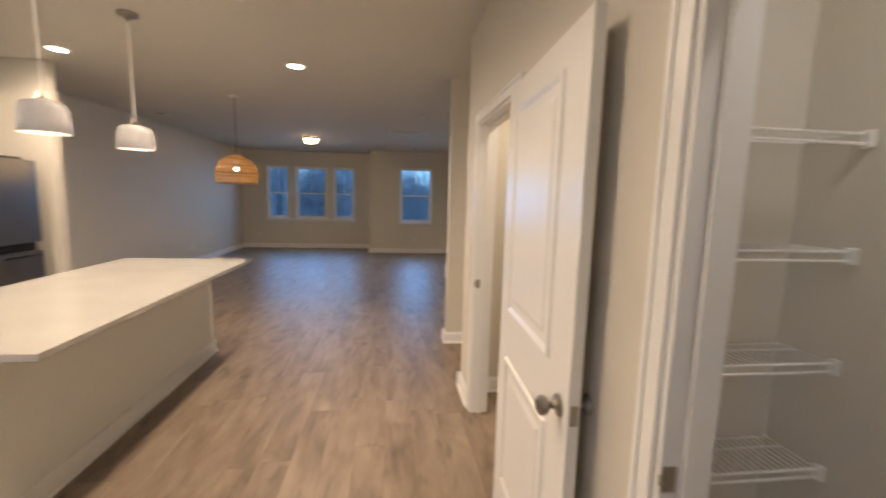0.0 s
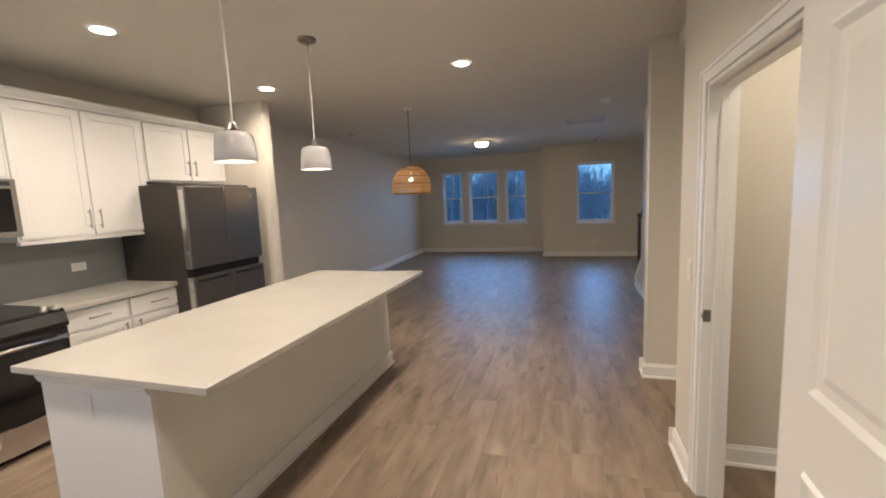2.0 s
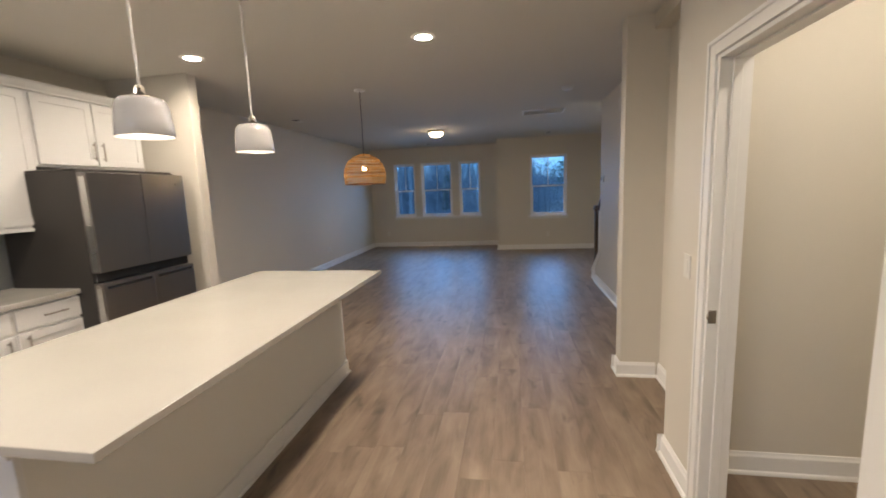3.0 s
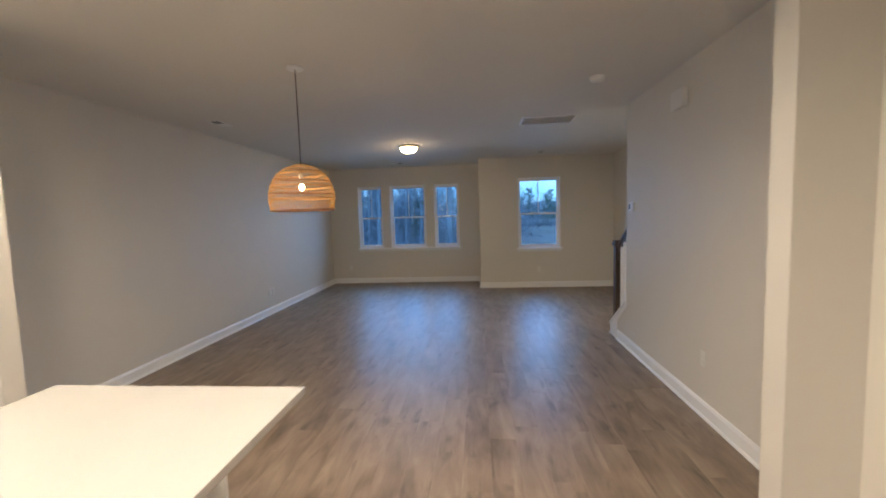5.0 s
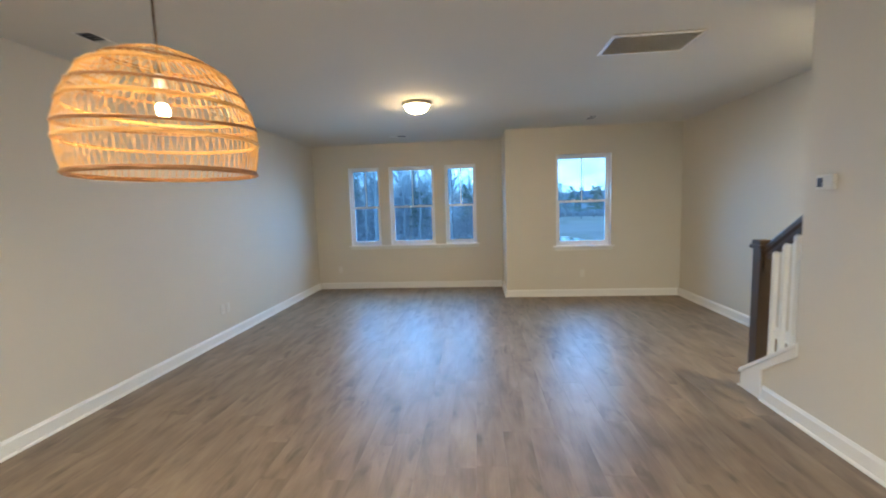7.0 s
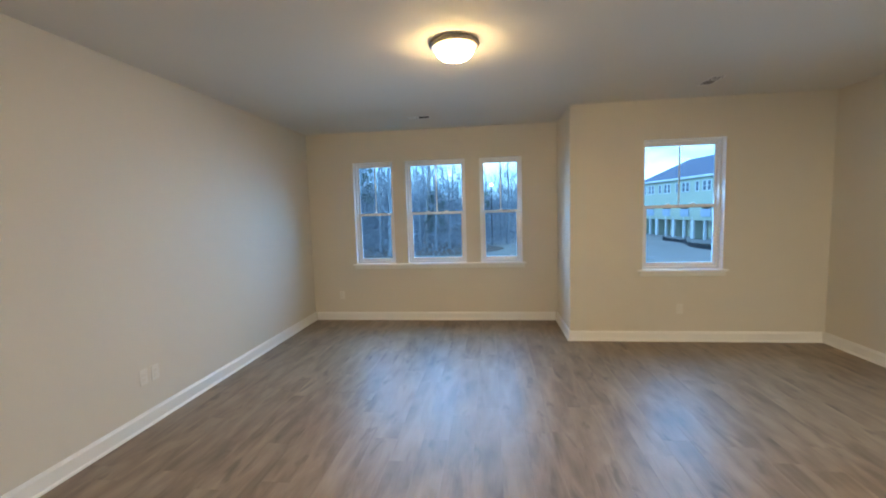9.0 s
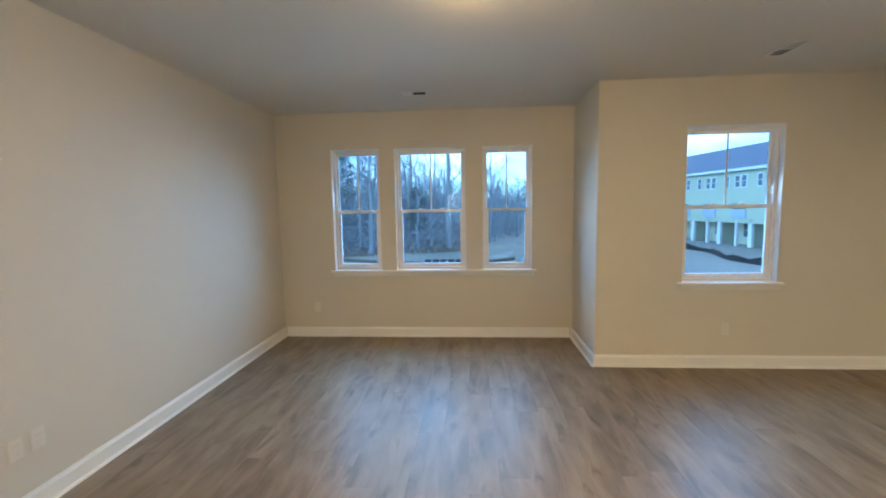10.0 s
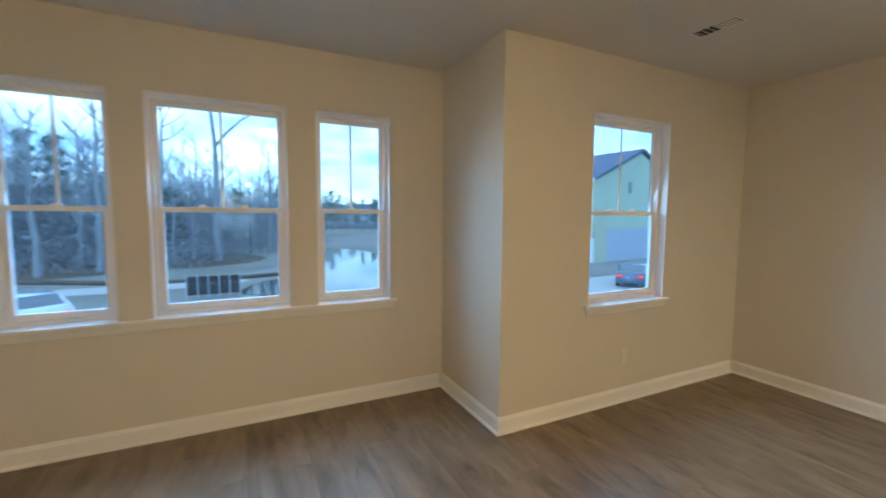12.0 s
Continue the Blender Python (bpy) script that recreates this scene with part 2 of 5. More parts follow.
# outdoors
GRASS = mottled("dormant_grass", (0.20, 0.19, 0.165), 0.95, 0.35, 0.12, 2.0, 0.4, dist=0.03)
DIRT = mottled("bare_clay", (0.23, 0.215, 0.20), 0.95, 0.2, 0.2, 3.0, 0.3, dist=0.03)
MULCH = mottled("leaf_litter", (0.11, 0.078, 0.058), 0.95, 0.4, 0.4, 4.0, 0.5, dist=0.05)
PAVING = mottled("pale_concrete", (0.40, 0.395, 0.385), 0.85, 0.1, 0.3, 6.0, 0.1)
WATER = mottled("pond_water", (0.025, 0.035, 0.035), 0.06, 0.1, 0.2, 1.5, 0.05, dist=0.02, rough_var=0.02)
# BARK, TWIG and SHRUB have a blue-grey distance haze mixed into their colour
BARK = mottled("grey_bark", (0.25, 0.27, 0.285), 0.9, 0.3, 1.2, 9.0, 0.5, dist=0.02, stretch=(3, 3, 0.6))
PALEBARK = mottled("pale_bark", (0.36, 0.33, 0.29), 0.9, 0.25, 1.2, 9.0, 0.5, dist=0.02, stretch=(3, 3, 0.6))
TWIG = mottled("hazed_twigs", (0.27, 0.30, 0.33), 0.9, 0.3, 0.8, 9.0, 0.0)
NEEDLES = mottled("pine_needles", (0.12, 0.17, 0.115), 0.8, 0.4, 0.7, 5.0, 0.0)
SHRUB = mottled("hazed_underbrush", (0.23, 0.255, 0.28), 0.9, 0.4, 0.4, 4.0, 0.0)
SIDING = mottled("yellow_sheathing", (0.42, 0.44, 0.335), 0.8, 0.05, 0.5, 4.0, 0.0)
SIDINGG = mottled("pale_green_sheathing", (0.38, 0.47, 0.37), 0.8, 0.05, 0.5, 4.0, 0.0)
WRAP = mottled("grey_house_wrap", (0.34, 0.40, 0.47), 0.8, 0.05, 0.5, 4.0, 0.0)
ROOF = mottled("slate_blue_shingles", (0.10, 0.125, 0.18), 0.9, 0.2, 0.8, 7.0, 0.3, dist=0.02)
WHITEEXT = mottled("white_exterior_trim", (0.60, 0.62, 0.62), 0.7, 0.04, 1, 6, 0.0)
# bay interiors and far glass are paled to stand in for distance haze
BAYHAZE = mottled("unfinished_bay_interior", (0.58, 0.54, 0.42), 0.9, 0.2, 1, 6, 0.0)
EXTGLASS = material("hazed_far_glass", (0.12, 0.15, 0.18), 0.12)
CARPAINT = mottled("white_car_paint", (0.56, 0.66, 0.78), 0.2, 0.02, 2, 40, 0.0, coat=0.6)
DARKPAINT = mottled("blue_grey_car_paint", (0.10, 0.13, 0.19), 0.22, 0.03, 2, 40, 0.0, coat=0.6)
RUBBER = mottled("tyre_rubber", (0.02, 0.02, 0.02), 0.85, 0.1)
REDLENS = glowing("red_tail_lamp", (1.0, 0.05, 0.03), 0.7)
REDLENS.node_tree.nodes["Principled BSDF"].inputs["Base Color"].default_value = (0.5, 0.02, 0.02, 1)
BLACKMETAL = mottled("black_metal", (0.015, 0.015, 0.017), 0.5, 0.1, 4, 60, 0.0)
LAMPHEAD = glowing("lit_street_lamp_head", (1.0, 0.62, 0.30), 6)


# ---- mesh helpers ----
def box(bm, x0, x1, y0, y1, z0, z1, bevel=0.0, seg=1):
    m = Matrix.Translation(((x0 + x1) / 2, (y0 + y1) / 2, (z0 + z1) / 2)) @ Matrix.Diagonal((x1 - x0, y1 - y0, z1 - z0, 1))
    made = bmesh.ops.create_cube(bm, size=1, matrix=m)["verts"]
    if bevel:
        edges = list({e for v in made for e in v.link_edges})
        bmesh.ops.bevel(bm, geom=edges, offset=bevel, segments=seg, affect="EDGES", profile=0.7)
    return bm


def boxed(x0, x1, y0, y1, z0, z1, bevel=0.0, seg=1):
    return box(bmesh.new(), x0, x1, y0, y1, z0, z1, bevel, seg)


def lathe(bm, profile, seg=32, centre=(0, 0, 0), close=False):
    """Turns (radius, height) pairs round the upright axis."""
    rings = []
    for r, z in profile:
        rings.append([bm.verts.new((centre[0] + r * math.cos(2 * math.pi * i / seg), centre[1] + r * math.sin(2 * math.pi * i / seg), centre[2] + z)) for i in range(seg)])
    for a, b in zip(rings, rings[1:]):
        for i in range(seg):
            bm.faces.new((a[i], a[(i + 1) % seg], b[(i + 1) % seg], b[i]))
    if close:
        bm.faces.new(rings[0][::-1])
        bm.faces.new(rings[-1])
    return bm


def tube(bm, pts, radii, sides=6, capped=True):
    """A tapered tube through the points."""
    rings = []
    pts = [Vector(p) for p in pts]
    for i, p in enumerate(pts):
        d = (pts[min(i + 1, len(pts) - 1)] - pts[max(i - 1, 0)]).normalized()
        u = d.orthogonal().normalized() if abs(d.z) < 0.9 else d.cross(Vector((0, 1, 0))).normalized()
        v = d.cross(u)
        r = radii[i] if isinstance(radii, (list, tuple)) else radii
        rings.append([bm.verts.new(p + r * (math.cos(2 * math.pi * k / sides) * u + math.sin(2 * math.pi * k / sides) * v)) for k in range(sides)])
    for a, b in zip(rings, rings[1:]):
        for i in range(sides):
            bm.faces.new((a[i], a[(i + 1) % sides], b[(i + 1) % sides], b[i]))
    if capped:
        bm.faces.new(rings[0][::-1])
        bm.faces.new(rings[-1])
    return bm


def prism(bm, outline, axis, a, b):
    """Extrudes a closed outline of (u, v) pairs along an axis from a to b: x -> (y, z), y -> (x, z), z -> (x, y)."""
    def at(u, v, w):
        return {"x": (w, u, v), "y": (u, w, v), "z": (u, v, w)}[axis]
    lo = [bm.verts.new(at(u, v, a)) for u, v in outline]
    hi = [bm.verts.new(at(u, v, b)) for u, v in outline]
    n = len(outline)
    for i in range(n):
        bm.faces.new((lo[i], lo[(i + 1) % n], hi[(i + 1) % n], hi[i]))
    bm.faces.new(lo[::-1])
    bm.faces.new(hi)
    return bm


def mesh_from(name, bm, mat, smooth=False):
    bmesh.ops.recalc_face_normals(bm, faces=bm.faces)
    me = bpy.data.meshes.new(name)
    bm.to_mesh(me)
    bm.free()
    me.materials.append(mat)
    if smooth:
        for p in me.polygons:
            p.use_smooth = True
    return me


def part(name, bm, mat, parent, label="", smooth=False):
    ob = new(name, mesh_from(name, bm, mat, smooth))
    ob.parent = parent
    if label:
        ob["label"] = label
    return ob


def thing(name, label, category, m=None, group=""):
    ob = new(name)
    ob.empty_display_size = 0.1
    if m is not None:
        ob.matrix_world = m
    return tagged(ob, label, category, group)


def setting(name, bm, mat, label, category, smooth=False):
    return tagged(new(name, mesh_from(name, bm, mat, smooth)), label, category, kind="structure")


def at(x, y, z, rz=0):
    return pose(x, y, z, 0, 0, rz)


# ---- the large structure ----
H = 2.74
WEST, EAST, NORTH, JOG_Y, JOG_X, HALL, STAIR = -3.2, 3.13, 12.02, 11.1, 0.375, 1.55, 2.03
T = 0.16
SILL, HEAD, MEET = 0.835, 2.308, 1.555
TRIPLE = [(-2.52, -1.93), (-1.745, -0.89), (-0.69, -0.105)]
SINGLE = (1.18, 2.05)

setting("wall_west", boxed(WEST - T, WEST, -2.0, NORTH + T, 0, H), WALL, "long greige painted wall", "wall")


def wall_with_windows(name, y, x0, x1, holes):
    bm = bmesh.new()
    box(bm, x0, x1, y, y + T, 0, SILL)
    box(bm, x0, x1, y, y + T, HEAD, H)
    edges = [x0] + [v for h in holes for v in h] + [x1]
    for a, b in zip(edges[::2], edges[1::2]):
        box(bm, a, b, y, y + T, SILL, HEAD)
    return setting(name, bm, WALL, "greige painted wall with window openings", "wall")


wall_with_windows("wall_north", NORTH, WEST, JOG_X + T, TRIPLE)
wall_with_windows("wall_north_2", JOG_Y, JOG_X + T, EAST + T, [SINGLE])
setting("wall_jog", boxed(JOG_X, JOG_X + T, JOG_Y, NORTH, 0, H), WALL, "short greige return wall of the bay", "wall")
setting("wall_east", boxed(EAST, EAST + T, 4.16, JOG_Y, 0, H), WALL, "greige painted wall beside the stairs", "wall")
# opening for the assumed rear window, never in view
BACK = (-2.0, -0.7)
bm = bmesh.new()
for x0, x1, z0, z1 in ((WEST, 2.9, 0, SILL), (WEST, 2.9, HEAD, H), (WEST, BACK[0], SILL, HEAD), (BACK[1], 2.9, SILL, HEAD)):
    box(bm, x0, x1, -2.0 - T, -2.0, z0, z1)
setting("wall_south", bm, WALL, "plain greige wall with an assumed, unseen rear window", "wall")

D1, D2, PAN1, PAN2, DOORH = 1.73, 2.60, -0.25, 0.59, 2.05
bm = prism(bmesh.new(), [(-2.0, 0), (-2.0, H), (3.02, H), (3.02, 0), (D2, 0), (D2, DOORH), (D1, DOORH), (D1, 0), (PAN2, 0), (PAN2, DOORH), (PAN1, DOORH), (PAN1, 0)], "x", HALL, HALL + 0.12)
setting("wall_hall", bm, WALL, "greige wall with two door openings", "wall")
setting("wall_closet_north", boxed(HALL + 0.12, 2.9, 2.91, 3.02, 0, H), WALL, "greige closet partition", "wall")
setting("wall_closet_south", boxed(HALL + 0.12, 2.9, 1.11, 1.32, 0, H), WALL, "greige partition between closet and pantry", "wall")
setting("wall_pantry_east", boxed(2.375, 2.52, -2.0, 1.11, 0, H), WALL, "greige back wall of the pantry", "wall")
setting("wall_closet_east", boxed(2.9, 3.0, -2.0, 3.02, 0, H), WALL, "greige back wall of the closet", "wall")
setting("wall_recess", boxed(1.857, 2.15, 3.02, 4.03, 0, H), WALL, "greige wall of a shallow recess", "wall")
setting("soffit", boxed(1.75, 1.857, 3.02, 4.03, 2.635, H), WALL, "small greige soffit over the recess", "soffit")
setting("wall_pier", boxed(1.56, EAST + T, 4.03, 4.16, 0, H), WALL, "greige wall end facing the kitchen", "wall")
setting("wall_stub", boxed(WEST, -2.30, 4.31, 4.43, 0, H), WALL, "greige stub wall beside the refrigerator", "wall")
bm = bmesh.new()
prism(bm, [(4.16, 0), (7.69, 0), (7.69, 0.125), (7.17, 0.50), (7.17, H), (4.16, H)], "x", STAIR, STAIR + 0.12)
setting("wall_stair", bm, WALL, "greige wall ending in a sloped knee wall at the stairs", "wall")

bm = bmesh.new()
box(bm, WEST - T, EAST + T, 6.7, NORTH + T, H, H + 0.2)
box(bm, WEST - T, STAIR + 0.12, -2.0 - T, 6.7, H, H + 0.2)
box(bm, STAIR + 0.12, EAST + T, -2.0 - T, 4.16, H, H + 0.2)
setting("ceiling", bm, CEIL, "flat off-white painted ceiling", "ceiling")
bm = bmesh.new()
box(bm, 2.05, 2.15, 4.06, 6.8, H + 0.2, 5.2)
box(bm, EAST, EAST + T, 4.06, 6.8, H + 0.2, 5.2)
box(bm, 2.15, EAST, 4.06, 4.16, H + 0.2, 5.2)
box(bm, 2.15, EAST, 6.7, 6.8, H + 0.2, 5.2)
box(bm, 2.05, EAST + T, 4.06, 6.8, 5.2, 5.3)
setting("wall_stairwell", bm, WALL, "plain greige stairwell shaft", "wall")
setting("roof_slab", boxed(WEST - T, EAST + T, -2.0 - T, NORTH + T, -0.35, -0.012), SUBFLOOR, "dark floor deck under the planks", "floor")

# ---- skirting ----
BASE_H, BASE_T = 0.118, 0.016


def baseboard(p, q, side):
    """Board from p to q on a wall; side is the direction from the wall into the room."""
    p, q, n = Vector((*p, 0)), Vector((*q, 0)), Vector((*side, 0))
    d = (q - p).normalized()
    for name, prof, mat in (
        ("baseboard", [(0, 0.0), (BASE_T, 0.0), (BASE_T, BASE_H - 0.022), (BASE_T - 0.006, BASE_H - 0.012), (0.006, BASE_H), (0, BASE_H)], TRIM),
        ("shoe_moulding", [(BASE_T + 0.0005, 0.0), (BASE_T + 0.015, 0.0), (BASE_T + 0.014, 0.009), (BASE_T + 0.009, 0.016), (BASE_T + 0.0005, 0.018)], TRIM),
    ):
        b = bmesh.new()
        ends = []
        for w in (p, q):
            ends.append([b.verts.new(w + n * u + Vector((0, 0, v))) for u, v in prof])
        k = len(prof)
        for i in range(k):
            b.faces.new((ends[0][i], ends[0][(i + 1) % k], ends[1][(i + 1) % k], ends[1][i]))
        b.faces.new(ends[0][::-1])
        b.faces.new(ends[1])
        if name == "baseboard":
            main = setting(name, b, mat, "white painted baseboard", "baseboard")
        else:
            part(name, b, mat, main)


o = BASE_T + 0.015
baseboard((WEST, 4.43 + o), (WEST, NORTH), (1, 0))
baseboard((WEST + o, NORTH), (JOG_X - o, NORTH), (0, -1))
baseboard((JOG_X, NORTH), (JOG_X, JOG_Y - o), (-1, 0))
baseboard((JOG_X, JOG_Y), (EAST - o, JOG_Y), (0, -1))
baseboard((EAST, JOG_Y), (EAST, 7.62), (-1, 0))
baseboard((STAIR, 4.16 + o), (STAIR, 7.45), (-1, 0))
baseboard((1.56 - o, 4.03), (1.857 - o, 4.03), (0, -1))
baseboard((1.56, 4.03), (1.56, 4.16), (-1, 0))
baseboard((1.56 - o, 4.16), (STAIR, 4.16), (0, 1))
baseboard((1.857, 4.03), (1.857, 3.02 + o), (-1, 0))
baseboard((HALL, 2.66), (HALL, 3.02), (-1, 0))
baseboard((HALL - o, 3.02), (1.857, 3.02), (0, 1))
baseboard((HALL, 0.655), (HALL, 1.665), (-1, 0))
baseboard((HALL + 0.12, 2.91), (2.9, 2.91), (0, -1))
baseboard((2.9, 1.32), (2.9, 2.91 - o), (-1, 0))
baseboard((HALL + 0.12, 1.11), (2.375, 1.11), (0, -1))
baseboard((2.375, -1.0), (2.375, 1.11 - o), (-1, 0))
baseboard((-2.30, 4.31), (-2.30, 4.43 + o), (1, 0))
baseboard((WEST + o, 4.43), (-2.30, 4.43), (0, 1))


# ---- windows ----
def window(name, x0, x1, y):
    """Double-hung vinyl window in the opening x0..x1 of a wall whose inner face is at y."""
    w = tagged(new(name), "white vinyl double-hung window with one upright bar above", "window", kind="structure")
    f0, f1, e = y + 0.07, y + 0.15, 0.03
    for nm, b in (
        ("frame", boxed(x0, x0 + e, f0, f1, SILL, HEAD, 0.003)), ("frame", boxed(x1 - e, x1, f0, f1, SILL, HEAD, 0.003)),
        ("frame", boxed(x0 + e, x1 - e, f0, f1, HEAD - e, HEAD, 0.003)), ("frame", boxed(x0 + e, x1 - e, f0, f1, SILL, SILL + e, 0.003)),
    ):
        part(nm, b, VINYL, w)
    # white skins over the drywall reveals, standing in for skylight falling on them
    for b in (boxed(x0 + 0.0005, x0 + 0.005, y + 0.001, f0 - 0.0005, SILL + 0.004, HEAD - 0.0005), boxed(x1 - 0.005, x1 - 0.0005, y + 0.001, f0 - 0.0005, SILL + 0.004, HEAD - 0.0005), boxed(x0 + 0.0055, x1 - 0.0055, y + 0.001, f0 - 0.0005, HEAD - 0.005, HEAD - 0.0005)):
        part("lit_reveal_skin", b, VINYL, w)
    a, c = x0 + e, x1 - e
    for nm, s0, s1, z0, z1, r, low in (("upper_sash", y + 0.118, y + 0.143, MEET - 0.015, HEAD - e, 0.026, 0.034), ("lower_sash", y + 0.086, y + 0.112, SILL + e, MEET + 0.018, 0.042, 0.045)):
        b = bmesh.new()
        box(b, a, a + r, s0, s1, z0, z1, 0.002)
        box(b, c - r, c, s0, s1, z0, z1, 0.002)
        box(b, a + r, c - r, s0 + 0.001, s1 - 0.001, z1 - 0.034, z1, 0.002)
        box(b, a + r, c - r, s0 + 0.001, s1 - 0.001, z0, z0 + low, 0.002)
        sash = part(nm, b, VINYL, w)
        pane = part("pane", boxed(a + r - 0.004, c - r + 0.004, (s0 + s1) / 2 - 0.002, (s0 + s1) / 2 + 0.002, z0 + low - 0.004, z1 - 0.03), GLASS, sash)
        pane.visible_shadow = False
        if nm == "upper_sash":
            part("grille_bar", boxed((a + c) / 2 - 0.008, (a + c) / 2 + 0.008, s0 + 0.003, (s0 + s1) / 2 - 0.003, z0 + low, z1 - 0.034, 0.002), VINYL, sash)
        else:
            n = 2 if c - a > 0.7 else 1
            for k in range(n):
                px = a + (c - a) * (k + 1) / (n + 1)
                lb = boxed(px - 0.03, px + 0.03, s0 + 0.002, s0 + 0.022, z1, z1 + 0.008, 0.003)
                tube(lb, [(px - 0.01, s0 + 0.012, z1 + 0.012), (px + 0.022, s0 + 0.010, z1 + 0.013)], [0.006, 0.004], 6)
                part("sash_lock", lb, VINYL, sash)
    return w


for i, (a, b) in enumerate(TRIPLE):
    window("window_%d" % (i + 1), a, b, NORTH)
window("window_4", *SINGLE, JOG_Y)
# unseen window added round the rear fill lamp
window("window_5", -BACK[1], -BACK[0], 2.0).matrix_world = pose(0, 0, 0, 0, 0, 180)


def window_sill(name, x0, x1, y, holes):
    b = boxed(x0 - 0.05, x1 + 0.05, y - 0.035, y - 0.0005, SILL - 0.020, SILL + 0.002, 0.006, 2)
    s = setting(name, b, TRIM, "white painted window stool with apron", "window sill")
    part("apron", boxed(x0 - 0.025, x1 + 0.025, y - 0.016, y - 0.001, SILL - 0.075, SILL - 0.0205, 0.004), KNEE, s)
    for h in holes:
        part("stool_tongue", boxed(h[0] + 0.001, h[1] - 0.001, y, y + 0.069, SILL + 0.0005, SILL + 0.003), TRIM, s)


window_sill("window_sill_1", TRIPLE[0][0], TRIPLE[2][1], NORTH, TRIPLE)
window_sill("window_sill_2", *SINGLE, JOG_Y, [SINGLE])


# ---- doorways of the hall wall ----
def casing_upright(y0, y1, x, z1, out):
    b = boxed(x - 0.013, x, y0, y1, 0, z1, 0.001)
    lip = (y1 - 0.017, y1) if out > 0 else (y0, y0 + 0.017)
    box(b, x - 0.019, x - 0.0125, lip[0], lip[1], 0, z1, 0.001)
    return b


def doorway(name, y0, y1, label, strike_y=None):
    d = tagged(new(name), label, "door frame", kind="structure")
    cw = 0.062
    part("casing", casing_upright(y0 - cw, y0, HALL, DOORH + cw, -1), TRIM, d)
    part("casing", casing_upright(y1, y1 + cw, HALL, DOORH + cw, 1), TRIM, d)
    hb = boxed(HALL - 0.013, HALL, y0 + 0.0002, y1 - 0.0002, DOORH, DOORH + cw, 0.001)
    box(hb, HALL - 0.0195, HALL - 0.0125, y0 - cw + 0.018, y1 + cw - 0.018, DOORH + cw - 0.017, DOORH + cw, 0.002)
    part("casing", hb, TRIM, d)
    for a, b in ((y0 + 0.0005, y0 + 0.018), (y1 - 0.018, y1 - 0.0005)):
        part("jamb", boxed(HALL - 0.002, HALL + 0.122, a, b, 0, DOORH - 0.001, 0.001), TRIM, d)
    part("jamb", boxed(HALL - 0.002, HALL + 0.122, y0 + 0.0185, y1 - 0.0185, DOORH - 0.019, DOORH - 0.001, 0.001), TRIM, d)
    for a, b in ((y0 + 0.0185, y0 + 0.029), (y1 - 0.029, y1 - 0.0185)):
        part("door_stop", boxed(HALL + 0.045, HALL + 0.08, a, b, 0, DOORH - 0.02, 0.002), TRIM, d)
    part("door_stop", boxed(HALL + 0.045, HALL + 0.08, y0 + 0.03, y1 - 0.03, DOORH - 0.03, DOORH - 0.02, 0.002), TRIM, d)
    sb = boxed(HALL + 0.004, HALL + 0.036, y1 - 0.0195, y1 - 0.0182, 0.925, 0.985, 0.0005)
    tube(sb, [(HALL + 0.004, y1 - 0.02, 0.955), (HALL - 0.003, y1 - 0.017, 0.955)], [0.015, 0.012], 6)
    part("strike_plate", sb, DARKNICKEL, d, "dull nickel strike plate")
    return d


doorway("door_frame_1", D1, D2, "white cased door opening to a closet")
doorway("door_frame_2", PAN1, PAN2, "white cased pantry opening")


def panel_door(width, height, thick):
    """A two-panel moulded leaf; x along its width, y its thickness, z up."""
    d = tagged(new("door_1"), "white two-panel moulded door standing wide open", "door", kind="structure")
    part("leaf", boxed(0, width, -thick, 0, 0.008, height, 0.002), DOORP, d)
    for face, s in ((0.0, 1), (-thick, -1)):
        for z0, z1 in ((0.25, 0.848), (1.052, height - 0.105)):
            a, c = 0.15, width - 0.165
            b = bmesh.new()
            rings = []
            for inset, lift in ((0.0, 0.0006), (0.008, 0.011), (0.014, 0.011), (0.032, 0.001), (0.058, 0.001), (0.082, 0.008)):
                rings.append([b.verts.new((x, face + s * lift, z)) for x, z in ((a + inset, z0 + inset), (c - inset, z0 + inset), (c - inset, z1 - inset), (a + inset, z1 - inset))])
            for p, q in zip(rings, rings[1:]):
                for i in range(4):
                    b.faces.new((p[i], p[(i + 1) % 4], q[(i + 1) % 4], q[i]))
            b.faces.new(rings[-1])
            part("raised_panel", b, DOORP, d)
    for face, s in ((0.0, 1), (-thick, -1)):
        kb = bmesh.new()
        lathe(kb, [(0.0, 0.0005), (0.033, 0.0005), (0.033, 0.006), (0.026, 0.010), (0.012, 0.012), (0.011, 0.030), (0.018, 0.034), (0.027, 0.042), (0.030, 0.053), (0.027, 0.062), (0.016, 0.068), (0.0, 0.069)], 20)
        bmesh.ops.transform(kb, matrix=pose(width - 0.065, face, 0.955, -90 * s), verts=kb.verts)
        part("door_knob", kb, DARKNICKEL, d, "round satin nickel knob", True)
    part("latch_plate", boxed(width + 0.0002, width + 0.0016, -thick + 0.006, -0.006, 0.925, 0.985), DARKNICKEL, d)
    for z in (0.22, 1.0, 1.82):
        hb = bmesh.new()
        tube(hb, [(-0.007, 0.004, z - 0.045), (-0.007, 0.004, z + 0.045)], 0.007, 8)
        part("hinge", hb, DARKNICKEL, d)
    return d


leaf = panel_door(0.855, 2.035, 0.035)
leaf.matrix_world = at(1.531, 1.69, 0.0, -92.5)


